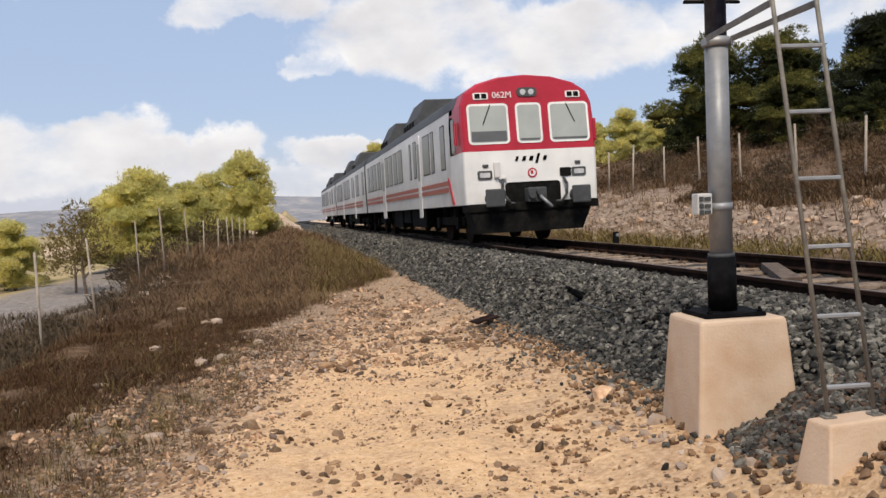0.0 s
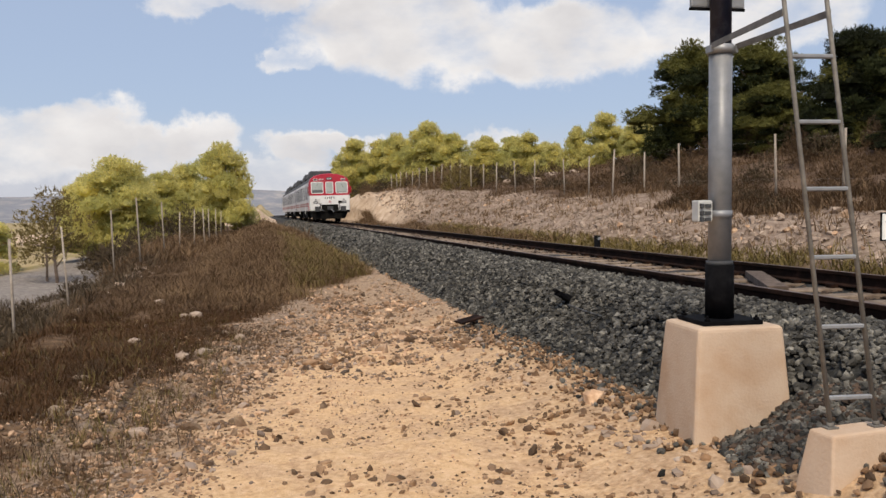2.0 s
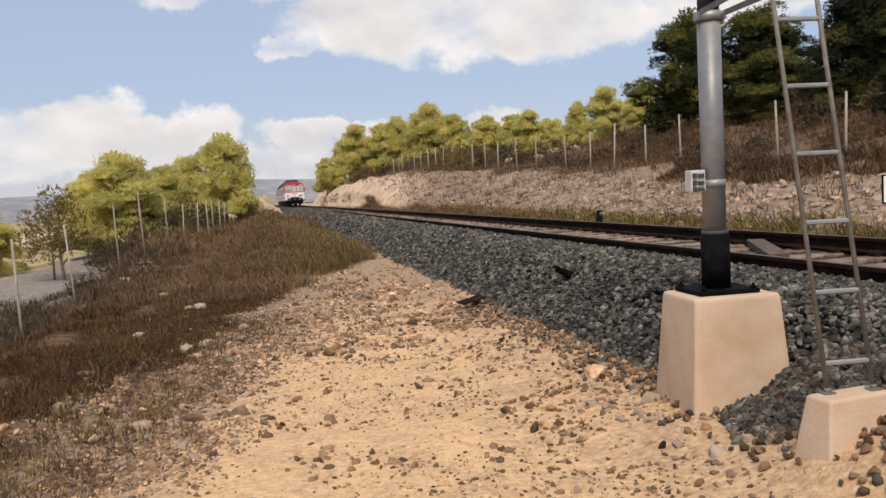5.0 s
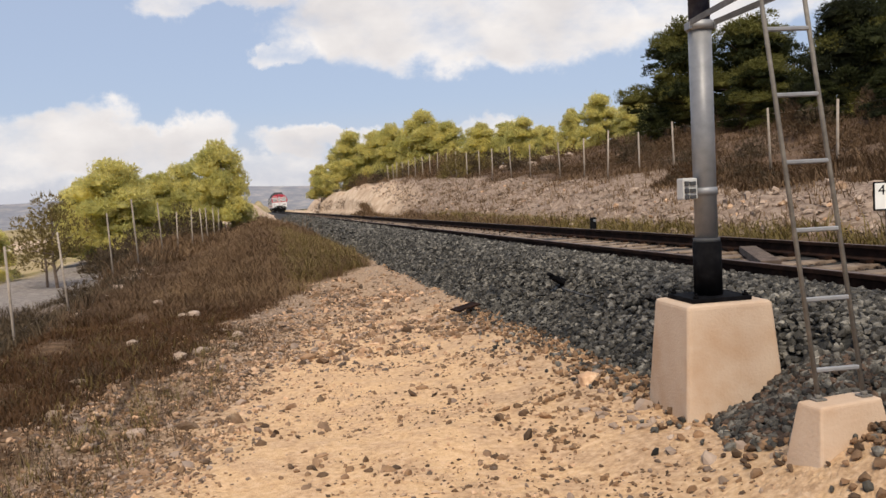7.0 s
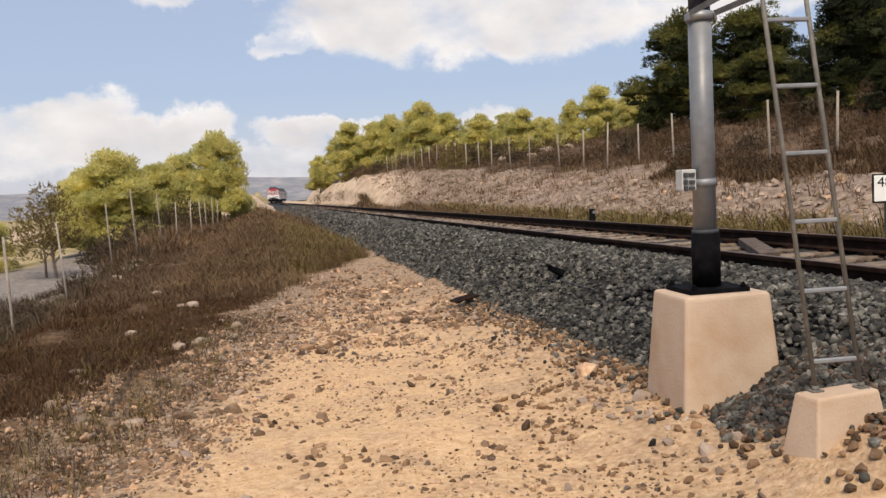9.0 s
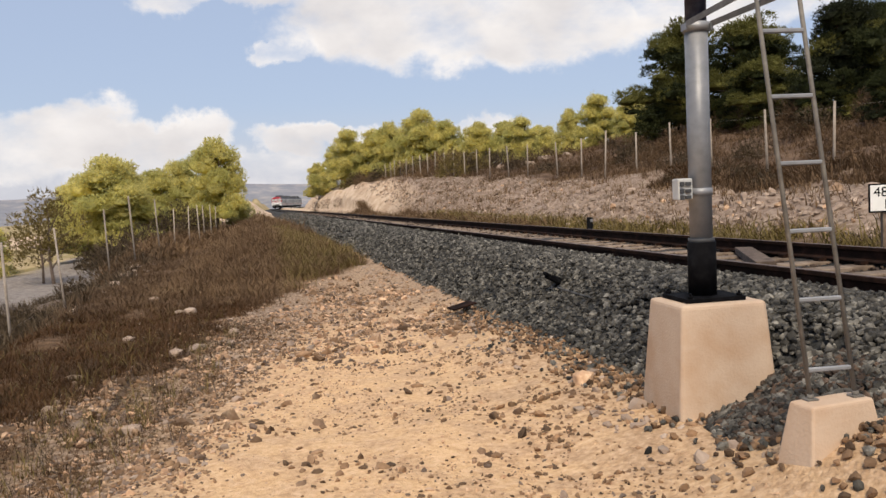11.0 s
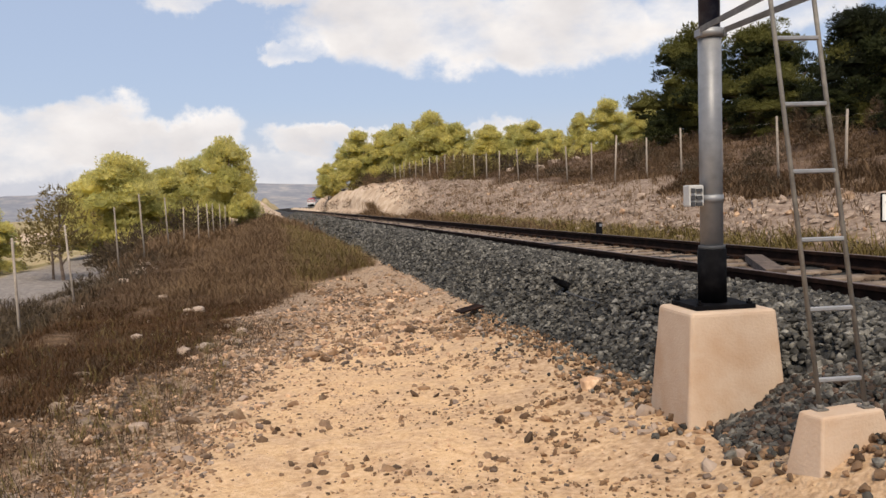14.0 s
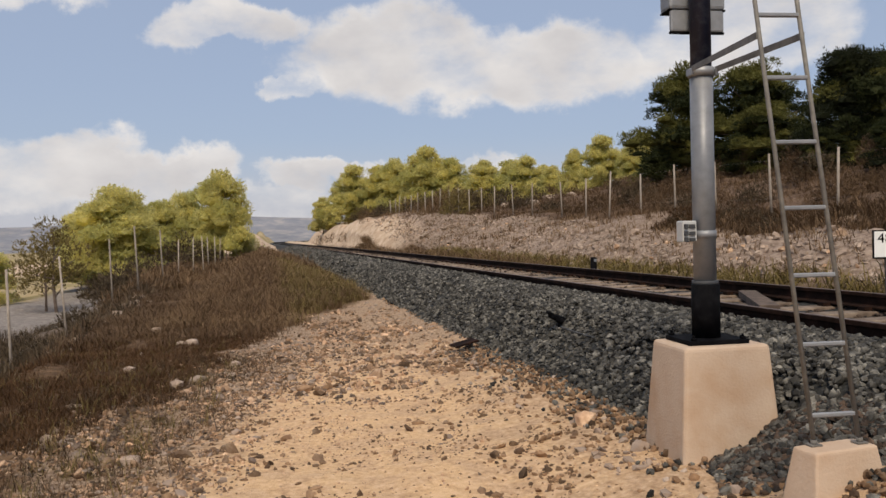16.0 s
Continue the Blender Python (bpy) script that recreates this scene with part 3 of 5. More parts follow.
def build_ballast():
    ss = np.concatenate([np.arange(-12, 40, 0.25), np.arange(40, 120, 1.5), np.arange(120, 420, 6)])
    us = np.linspace(-2.75, 2.6, 60)
    cx = np.array([track_at(s) for s in ss])
    gx, gy = cx[:, None] + us[None], np.repeat(ss[:, None], len(us), 1)
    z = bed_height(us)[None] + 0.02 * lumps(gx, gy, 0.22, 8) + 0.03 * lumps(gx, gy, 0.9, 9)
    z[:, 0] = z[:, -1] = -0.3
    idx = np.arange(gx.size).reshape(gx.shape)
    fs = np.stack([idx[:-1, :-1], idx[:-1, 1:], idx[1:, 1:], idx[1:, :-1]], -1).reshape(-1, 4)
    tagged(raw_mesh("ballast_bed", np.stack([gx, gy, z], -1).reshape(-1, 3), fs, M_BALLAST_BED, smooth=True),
           "crushed stone bed under the railway track, darkened as gap shade", "ballast", kind="structure")
    # loose stones: dense near the camera, thinner with distance
    pts, sz, sl = [], [], []
    for y0, y1, count, r in ((-3.0, 1.0, 3500, 0.03), (1.0, 8, 14000, 0.025), (8, 14, 10000, 0.029), (14, 24, 7500, 0.038), (24, 45, 4500, 0.06), (45, 90, 4500, 0.10)):
        u = np.where(rng.random(count) < 0.84, rng.uniform(-2.85, -0.97, count), rng.uniform(-0.8, 2.3, count))
        y = rng.uniform(y0, y1, count)
        r_ = r * rng.uniform(0.6, 1.45, count)
        pts.append(np.stack([TRACK_X + u, y, bed_height(u) + np.where(np.abs(u) < 0.85, -0.006, 0.012) + 0.02 * rng.random(count)], -1))
        sz.append(r_)
        sl.append(np.where((u > -0.8) & (u < 1.4), 2, np.where((u < -2.45) & (rng.random(count) < 0.3), 1, 0)))
    # a spill of stones at the foot of the slope and round the footings
    count = 2000
    y = rng.uniform(-1.0, 10, count)
    x = 2.64 + rng.normal(0, 0.16, count) + 0.0 * y
    pts.append(np.stack([x, y, ground_height(x, y) + 0.015], -1))
    sz.append(0.023 * rng.uniform(0.6, 1.4, count))
    count = 1900
    a, rr = rng.uniform(0, 6.28, count), np.sqrt(rng.random(count))
    x, y = 2.93 + 0.46 * rr * np.cos(a), 3.78 + 0.55 * rr * np.sin(a)
    pts.append(np.stack([x, y, np.maximum(ground_height(x, y), bed_height(x - TRACK_X)) + 0.17 * (1 - rr)], -1))
    sz.append(0.027 * rng.uniform(0.6, 1.4, count))
    tagged(stones("ballast_stones", np.concatenate(pts), np.concatenate(sz), [M_BALLAST, M_PEBBLE, M_RUSTY_BALLAST], 0.7, np.concatenate([*sl, (rng.random(2000) < 0.7).astype(int), (rng.random(1900) < 0.35).astype(int) * 2]), np.concatenate(pts)[:, 1] < 7), "loose angular dark grey ballast stones on the slope", "ballast", kind="stuff")


build_ballast()


def build_path_stones():
    pts, sz, sl = [], [], []

    def put(x, y, s, slot):
        pts.append(np.stack([x, y, ground_height(x, y) + s * 0.08], -1))
        sz.append(s)
        sl.append(np.full(len(x), slot))
    for count, cx, sx, y0, y1, r, slot in ((2700, 1.95, 0.5, 3.0, 13, 0.0135, 1), (700, 1.5, 0.75, 2.6, 10, 0.011, 1), (300, -0.85, 0.55, 3, 11, 0.015, 1),
                                           (600, -0.7, 0.7, 3, 14, 0.019, 0), (3000, 1.5, 0.7, 8, 16, 0.024, 0), (1500, 1.3, 0.8, 8, 16, 0.024, 1), (400, 2.45, 0.2, 3, 20, 0.026, 2),
                                           (260, -1.4, 0.8, 3, 14, 0.02, 2), (400, 0.6, 0.8, 2.6, 8, 0.011, 1), (200, 1.0, 0.9, 2.6, 9, 0.016, 0),
                                           (420, -3.25, 0.2, 8, 24, 0.055, 2), (1800, 1.4, 0.8, 7.5, 15, 0.018, 3), (1500, 0.6, 0.7, 8, 15, 0.015, 2), (260, 1.9, 0.5, 3, 8, 0.013, 3), (3200, 0.9, 0.75, 2.8, 8, 0.007, 0), (1500, 1.0, 0.8, 2.8, 8, 0.0065, 1)):
        y = rng.uniform(y0, y1, count)
        x = rng.normal(cx, sx, count)
        gather = lumps(x, y, 0.75, 51) + 0.8 * lumps(x, y, 0.28, 52)
        keep = (x < 2.9) & ((gather > 0.05) | (rng.random(count) < 0.22))
        x, y = x[keep], y[keep]
        put(x, y, r * rng.lognormal(0, 0.45, len(x)), slot)
    # the stony verge between the sand and the dry grass
    for count, r, slot in ((10000, 0.013, 1), (7000, 0.014, 0), (5500, 0.013, 3), (900, 0.014, 2), (160, 0.028, 0), (140, 0.032, 2)):
        y = rng.uniform(3.0, 11.5, count)
        x = rng.uniform(-3.1, -1.5, count) + rng.normal(0, 0.15, count) + 0.215 * y
        gather = lumps(x, y, 0.6, 55) + 0.8 * lumps(x, y, 0.22, 56)
        ok = (gather > -0.25) | (rng.random(count) < 0.2)
        put(x[ok], y[ok], r * rng.lognormal(0, 0.4, ok.sum()), slot)
    # little heaps of dark stones on the sand
    for hx, hy, count in ((0.62, 4.55, 14), (1.75, 4.6, 18), (1.62, 5.2, 26), (0.2, 4.7, 14), (0.1, 5.6, 10), (2.05, 5.4, 16), (1.35, 6.4, 10)):
        x, y = rng.normal(hx, 0.09, count), rng.normal(hy, 0.12, count)
        put(x, y, 0.024 * rng.lognormal(0, 0.35, count), 1)
    tagged(stones("path_stones", np.concatenate(pts), np.concatenate(sz), [M_STONE, M_PEBBLE, M_PALE_STONE, M_GREY_STONE], 0.5, np.concatenate(sl), np.concatenate(sz) > 0.016),
           "scattered brown and pale pebbles on the sandy path", "stones", kind="stuff")


build_path_stones()


def build_bank_stones():
    count = 5200
    y = rng.uniform(5, 62, count)
    x = rng.uniform(8.9, 12.6, count)
    x = np.where(y < 26, np.minimum(x, rng.uniform(8.9, 11.6, count)), x)
    r = 0.042 * rng.lognormal(0, 0.5, count)
    tagged(stones("bank_stones", np.stack([x, y, ground_height(x, y) + 0.02], -1), r, [M_PALE_STONE, M_STONE], 0.6, (rng.random(count) < 0.08).astype(int), r > 0.07),
           "pale limestone rubble on the bank beyond the track", "stones", kind="stuff")


build_bank_stones()


def build_rock(x, y, r, name="rock"):
    v = np.sign(ICO_V) * np.abs(ICO_V) ** 0.6 * (1 + rng.uniform(-0.26, 0.2, (12, 1))) * r * np.array([1.1, 0.85, 0.75])
    bm = bmesh.new()
    vs = [bm.verts.new(p) for p in v]
    for f in ICO_F:
        bm.faces.new([vs[i] for i in f])
    bmesh.ops.bevel(bm, geom=bm.edges[:], offset=r * 0.05, segments=1, affect="EDGES")
    ob = link_mesh(name, bm, M_PALE_STONE)
    ob.location = (x, y, float(ground_height(x, y)) + r * 0.3)
    return tagged(ob, "pale rounded limestone rock lying in dry grass", "rock", "rocks in the grass")
for rx, ry, rr in ((-1.72, 14.5, 0.10), (-0.98, 12.5, 0.10), (-1.6, 10.6, 0.08), (-0.9, 9.2, 0.08), (-1.15, 12.6, 0.07), (-0.3, 10.2, 0.07), (-0.95, 6.1, 0.07)):
    build_rock(rx, ry, rr)
for rx, ry, rr in ((17.2, 47.5, 0.45), (17.9, 46.2, 0.3), (18.6, 48.0, 0.5), (19.4, 46.5, 0.35), (16.6, 45.2, 0.28), (18.2, 43.2, 0.3), (20.3, 48.5, 0.4), (15.8, 48.8, 0.3)):
    tagged(build_rock(rx, ry, rr), "pale limestone outcrop on the scrubby hillside", "rock", "outcrops on the hillside")
stone_1 = build_rock(2.42, 5.62, 0.085)
stone_1.data.materials[0] = M_STONE
tagged(stone_1, "tan rounded stone at the foot of the ballast")

# ---- the railway track ----


def build_track():
    track = tagged(new("railway_track"), "single railway track with rusty rails on concrete sleepers", "railway track")
    ss = np.concatenate([np.arange(-12, 60, 2.0), np.arange(60, 200, 10), np.arange(200, 420, 5)])
    prof = [(-.07, 0), (.07, 0), (.07, .012), (.012, .03), (.010, .105), (.036, .118), (.036, .148), (.028, .154), (-.028, .154), (-.036, .148), (-.036, .118), (-.010, .105), (-.012, .03), (-.07, .012)]
    n = len(prof)
    for side in (-1, 1):
        v = np.array([[track_at(s) + side * 0.87 + px, s, RAIL_TOP + 0.008 * (1 + side) - 0.154 + pz] for s in ss for px, pz in prof])
        fs, sl = [], []
        for k in range(len(ss) - 1):
            for i in range(n):
                j = (i + 1) % n
                fs.append((k * n + i, k * n + j, (k + 1) * n + j, (k + 1) * n + i))
                sl.append(1 if i == 8 - 1 else 0)
        ob = raw_mesh("rail", v, fs, [M_RUST, M_RAILTOP], slots=np.array(sl, np.int32))
        ob.parent = track
        tagged(ob, "rusty brown rail with a worn head")
    bm = bmesh.new()
    b2 = bmesh.new()
    bmesh.ops.create_cube(b2, size=1)
    for v in b2.verts:
        t = 0.8 if v.co.z > 0 else 1.0
        dip = -0.03 if abs(v.co.x) < 0.2 else 0
        v.co = Vector((v.co.x * 2.5, v.co.y * 0.28 * t, v.co.z * 0.16 + dip))
    bmesh.ops.bevel(b2, geom=b2.edges[:], offset=0.012, segments=1, affect="EDGES")
    merge(bm, b2)
    first = None
    for i in range(150):
        y = -4 + 0.6 * i
        if first is None:
            first = part("sleeper", bm, M_SLEEPER, track)
            first.location = (TRACK_X, y, RAIL_TOP - 0.154 - 0.085)
        else:
            o = first.copy()
            scene.collection.objects.link(o)
            o.location = (TRACK_X + rng.normal(0, 0.01), y + rng.normal(0, 0.012), RAIL_TOP - 0.154 - 0.085)
    # fastenings of the nearer sleepers
    fb = bmesh.new()
    box(fb, -0.05, 0.05, -0.05, 0.05, 0, 0.05, 0.012)
    fast = None
    for i in range(8, 50):
        for dx in (-0.98, -0.76, 0.76, 0.98):
            loc = (TRACK_X + dx, -4 + 0.6 * i, RAIL_TOP - 0.165)
            if fast is None:
                fast = part("rail_clip", fb, M_RUST, track)
                o = fast
            else:
                o = fast.copy()
                scene.collection.objects.link(o)
            o.location = loc


build_track()


def build_board():
    bm = bmesh.new()
    box(bm, -0.10, 0.10, -1.02, 1.02, -0.075, 0.01, 0.008)
    ob = link_mesh("timber_board", bm, M_TIMBER)
    ob.matrix_world = pose(5.50, 7.84, 0.80, 0, 0, -28.4)
    tagged(ob, "weathered grey-brown board lying aslant between the rails", "board")


build_board()

# ---- signal mast, footings and ladder ----
MAST = (2.807, 4.53)


def build_mast():
    foot = tagged(new("mast_footing"), "tan cast concrete footing block, tapered, half in ballast", "footing")
    foot.matrix_world = pose(2.828, 4.53, 0, 0, 0, -4)
    bm = bmesh.new()
    block(bm, (0.365, 0.32), (0.282, 0.238), -0.25, 0.87, 0.03)
    part("block", bm, M_CONCRETE, foot, smooth=False)
    mast = tagged(new("signal_mast"), "grey galvanised signal mast, black foot and dark blue top", "signal mast")
    mast.matrix_world = pose(MAST[0], MAST[1], 0.87, 0, 0, -4)
    bm = bmesh.new()
    box(bm, -0.20, 0.20, -0.175, 0.175, 0.0, 0.03, 0.006)
    part("base_plate", bm, M_BLACK, mast, "black steel base plate")
    for dx in (-0.165, 0.165):
        for dy in (-0.155, 0.155):
            bm = bmesh.new()
            tube(bm, (dx, dy, 0.03), (dx, dy, 0.046), 0.018, sides=6)
            tube(bm, (dx, dy, 0.046), (dx, dy, 0.062), 0.009, sides=8)
            part("bolt", bm, M_BLACK, mast)
    bm = bmesh.new()
    tube(bm, (0, 0, 0.03), (0, 0, 0.37), 0.089, sides=28)
    part("black_sleeve", bm, M_BLACK, mast, "black painted foot tube")
    bm = bmesh.new()
    tube(bm, (0, 0, 0.365), (0, 0, 0.395), 0.083, sides=28)
    part("ring", bm, M_DARKGREY, mast)
    bm = bmesh.new()
    tube(bm, (0, 0, 0.38), (0, 0, 1.74), 0.0715, sides=32)
    part("tube", bm, M_GALV, mast, "grey galvanised tube")
    bm = bmesh.new()
    tube(bm, (0, 0, 1.74), (0, 0, 3.6), 0.066, sides=32)
    part("upper_tube", bm, M_NAVY, mast, "dark blue painted upper tube")
    bm = bmesh.new()
    tube(bm, (0, 0, 1.70), (0, 0, 1.755), 0.082, sides=32)
    for s in (-1, 1):
        box(bm, s * 0.085 - 0.008, s * 0.085 + 0.008, -0.05, 0.02, 1.705, 1.75, 0.003)
    part("clamp", bm, M_GALV, mast)
    # the back of the signal plate above
    bm = bmesh.new()
    box(bm, -0.165, 0.205, 0.07, 0.10, 2.01, 2.16, 0.012)
    part("lower_plate", bm, M_GALV, mast, "grey signal plate")
    bm = bmesh.new()
    box(bm, -0.175, 0.215, 0.065, 0.21, 2.155, 2.75, 0.02)
    part("signal_plate", bm, M_GALV, mast, "grey back of the signal head")
    bm = bmesh.new()
    box(bm, -0.17, 0.21, 0.075, 0.095, 1.995, 2.011, 0.003)
    box(bm, -0.178, 0.218, 0.07, 0.20, 2.143, 2.156, 0.003)
    part("plate_rim", bm, M_BLACK, mast, "dark rubber rim")
    # junction box with strap
    jb = bmesh.new()
    box(jb, -0.178, -0.08, -0.06, 0.03, 0.645, 0.78, 0.01)
    jbox = part("junction_box", jb, M_BOX, mast, "small grey junction box")
    for z in (0.66, 0.70, 0.745):
        bm = bmesh.new()
        box(bm, -0.17, -0.145, -0.08, -0.06, z - 0.015, z + 0.015, 0.004)
        box(bm, -0.135, -0.095, -0.072, -0.06, z - 0.012, z + 0.012, 0.003)
        part("terminal", bm, M_DARKGREY, jbox)
    bm = bmesh.new()
    tube(bm, (0, 0, 0.665), (0, 0, 0.715), 0.0765, sides=32)
    box(bm, -0.11, -0.07, -0.03, 0.03, 0.662, 0.698, 0.004)
    part("strap", bm, M_GALV, mast)


build_mast()


def build_ladder():
    foot = tagged(new("ladder_footing"), "small tapered tan concrete block under the ladder", "footing")
    foot.matrix_world = pose(2.618, 3.145, 0, 0, 0, 6)
    bm = bmesh.new()
    block(bm, (0.265, 0.145), (0.183, 0.075), 0.05, 0.562, 0.016)
    part("block", bm, M_CONCRETE, foot)
    lad = tagged(new("ladder"), "narrow grey steel ladder leaning to the signal mast", "ladder")
    a, b = Vector((2.635, 3.155, 0.565)), Vector((2.615, 3.478, 2.55))
    up = (b - a).normalized()
    top = a + up * 3.2
    right = Vector((1, -0.12, 0)).normalized()
    for s in (-1, 1):
        bm = bmesh.new()
        tube(bm, a + right * 0.114 * s, top + right * 0.114 * s, 0.0115, sides=10)
        part("stile", bm, M_LADDER, lad)
        bm = bmesh.new()
        p = a + right * 0.115 * s
        box(bm, p.x - 0.03, p.x + 0.03, p.y - 0.025, p.y + 0.025, 0.562, 0.571, 0.002)
        tube(bm, p, p + Vector((0, 0, 0.025)), 0.016, sides=10)
        part("stile_foot", bm, M_LADDER, lad)
    for k in range(9):
        c = a + up * (0.137 + 0.3335 * k)
        bm = bmesh.new()
        b2 = bmesh.new()
        bmesh.ops.create_cube(b2, size=1)
        bmesh.ops.scale(b2, vec=(0.222, 0.022, 0.022), verts=b2.verts[:])
        bmesh.ops.bevel(b2, geom=b2.edges[:], offset=0.005, segments=1, affect="EDGES")
        merge(bm, b2, Matrix.Translation(c) @ Matrix.Rotation(-0.12, 4, "Z"))
        part("rung", bm, M_GALV, lad)
    grip = a + up * 2.03
    for s in (-1, 1):
        bm = bmesh.new()
        q0, q1 = Vector((MAST[0] + s * 0.085, MAST[1] - 0.03, 2.615)), grip + right * 0.125 * s
        d = (q1 - q0)
        b2 = bmesh.new()
        bmesh.ops.create_cube(b2, size=1)
        bmesh.ops.scale(b2, vec=(0.008, 0.035, d.length), verts=b2.verts[:])
        merge(bm, b2, Matrix.Translation((q0 + q1) / 2) @ d.to_track_quat("Z", "Y").to_matrix().to_4x4())
        part("strut", bm, M_LADDER, lad)


build_ladder()

# ---- fences ----


def build_fence(name, posts, label, height, lean, thick):
    fence = tagged(new(name), label, "fence")
    for i, (x, y, *top) in enumerate(posts):
        z = float(ground_height(x, y, False))
        bm = bmesh.new()
        h = top[0] - z if top else height * rng.uniform(0.93, 1.07)
        tube(bm, (rng.normal(0, lean), rng.normal(0, lean), -0.3), (0, 0, h), thick, thick * 0.85, sides=7)
        o = part("post", bm, M_POST, fence)
        o.location = (x, y, z)
    for h in (0.5, height - 0.12):
        bm = bmesh.new()
        for (xa, ya, *_), (xb, yb, *_) in zip(posts[:-1], posts[1:]):
            if math.hypot(xb - xa, yb - ya) > 9:
                continue
            za, zb = float(ground_height(xa, ya, False)), float(ground_height(xb, yb, False))
            tube(bm, (xa, ya, za + h), (xb, yb, zb + h), 0.0014, sides=3, caps=False)
        part("wire", bm, M_POST, fence)


build_fence("fence", [(-4.0, 11.0, 1.1), (-4.26, 15.2, 1.2), (-4.6, 20.6, 1.33), (-4.3, 25.6, 1.75), (-3.42, 24.5, 2.1), (-3.32, 30.0, 2.05), (-3.05, 34.0, 1.7), (-2.69, 37.0, 1.8), (-2.45, 39.0, 1.84), (-2.31, 41.0, 1.84), (-2.1, 44.0, 1.84), (-1.94, 47.0, 1.77), (-1.73, 50.0, 1.76), (-1.44, 54.0, 1.75), (-1.16, 58.0, 1.7), (-0.76, 63.0, 1.64)],
            "wire fence with weathered posts along the lower track", 2.1, 0.06, 0.027)
build_fence("fence", [(13.0, 8.0), (13.0, 10.5), (13.0, 13.0), (13.0, 15.45), (13.0, 17.96), (13.0, 20.45), (13.0, 22.72), (13.0, 24.97), (13.0, 27.31), (13.0, 29.58), (13.0, 32.33), (13.0, 35.9), (13.0, 39), (13.0, 42), (13.0, 44.6), (12.9, 47), (12.8, 49.2), (12.7, 51.3), (12.6, 53.4), (12.5, 55.5), (12.4, 57.6), (12.3, 59.7), (12.2, 61.8), (12.1, 64), (12.0, 66), (12.0, 68), (11.9, 70.2)],
            "wire fence with pale posts on top of the bank", 1.62, 0.05, 0.034)

# ---- kilometre sign and marker ----


def text_on(parent, name, words, size, m, mat, label=""):
    cu = bpy.data.curves.new(name, "FONT")
    cu.body, cu.size, cu.align_x, cu.align_y, cu.extrude = words, size, "CENTER", "CENTER", 0.002
    tmp = bpy.data.objects.new(name, cu)
    scene.collection.objects.link(tmp)
    me = bpy.data.meshes.new_from_object(tmp.evaluated_get(bpy.context.evaluated_depsgraph_get()))
    bpy.data.objects.remove(tmp)
    me.materials.clear()
    me.materials.append(mat)
    ob = new(name, me)
    ob.parent = parent
    ob.matrix_basis = m
    return tagged(ob, label)


def build_km_sign():
    sign = tagged(new("kilometre_sign"), "white kilometre sign with black border and figures on a concrete post", "sign")
    gz = float(ground_height(8.05, 8.7))
    sign.matrix_world = pose(8.14, 8.72, gz, 0, 0, -22)
    bm = bmesh.new()
    box(bm, -0.06, 0.06, 0.01, 0.10, -0.3, 1.32 - gz, 0.01)
    part("post", bm, M_SLEEPER, sign, "pale concrete post")
    c = 1.33 - gz
    bm = bmesh.new()
    box(bm, -0.24, 0.24, -0.012, 0.012, c - 0.19, c + 0.19, 0.01)
    part("border", bm, M_BLACK, sign, "black rim")
    bm = bmesh.new()
    box(bm, -0.22, 0.22, -0.017, 0.0, c - 0.17, c + 0.17, 0.004)
    part("plate", bm, M_SIGN, sign, "white enamel plate")
    text_on(sign, "figures", "484", 0.185, pose(-0.045, -0.019, c + 0.075, 90), M_BLACK, "black figures 484")
    text_on(sign, "figure", "1", 0.19, pose(-0.03, -0.019, c - 0.085, 90), M_BLACK, "black figure 1")


build_km_sign()


def build_marker():
    mk = tagged(new("trackside_marker"), "short black trackside marker post with a white spot", "marker")
    mk.matrix_world = pose(7.35, 16.4, 0.62)
    bm = bmesh.new()
    tube(bm, (0, 0, -0.35), (0, 0, 0.40), 0.075, 0.07, sides=14)
    part("post", bm, M_BLACK, mk)
    bm = bmesh.new()
    box(bm, -0.02, 0.04, -0.085, -0.06, 0.30, 0.36, 0.004)
    part("reflector", bm, M_GALV, mk, "small grey reflector")


build_marker()


def build_debris():
    bm = bmesh.new()
    box(bm, -0.15, 0.13, -0.07, 0.07, -0.03, 0.04, 0.02)
    box(bm, 0.02, 0.18, -0.05, 0.09, 0.0, 0.075, 0.02)
    box(bm, -0.22, -0.05, -0.03, 0.05, 0.0, 0.05, 0.015)
    bmesh.ops.scale(bm, vec=(0.75, 0.75, 0.75), verts=bm.verts[:])
    ob = link_mesh("rubber_pad", bm, M_BLACK)
    ob.matrix_world = pose(3.27, 8.3, 0.62, 4, 28, 20)
    tagged(ob, "black crumpled rubber pad lying on the ballast", "debris")
    bm = bmesh.new()
    pts = [Vector((0.30 * math.cos(a) * 1.0, 0.18 * math.sin(a), 0.03 + 0.05 * math.sin(a * 1.3))) for a in np.linspace(3.4, 6.0, 9)]
    for p, q in zip(pts[:-1], pts[1:]):
        tube(bm, p, q, 0.012, sides=6)
    ob = link_mesh("cable_end", bm, M_DARKGREY)
    ob.matrix_world = pose(3.2, 7.5, 0.52, 0, 30, 10)
    tagged(ob, "bent grey cable end on the ballast", "cable")
    bm = bmesh.new()
    box(bm, -0.17, 0.17, -0.10, 0.10, -0.012, 0.012, 0.008)
    for v in bm.verts:
        v.co.z += 0.12 * v.co.x * v.co.x * 4 - 0.1 * v.co.y
    ob = link_mesh("metal_sheet", bm, M_RUST)
    ob.matrix_world = pose(2.56, 9.75, 0.20, 8, -10, 15)
    tagged(ob, "bent rusty brown metal sheet at the edge of the ballast", "debris")


build_debris()

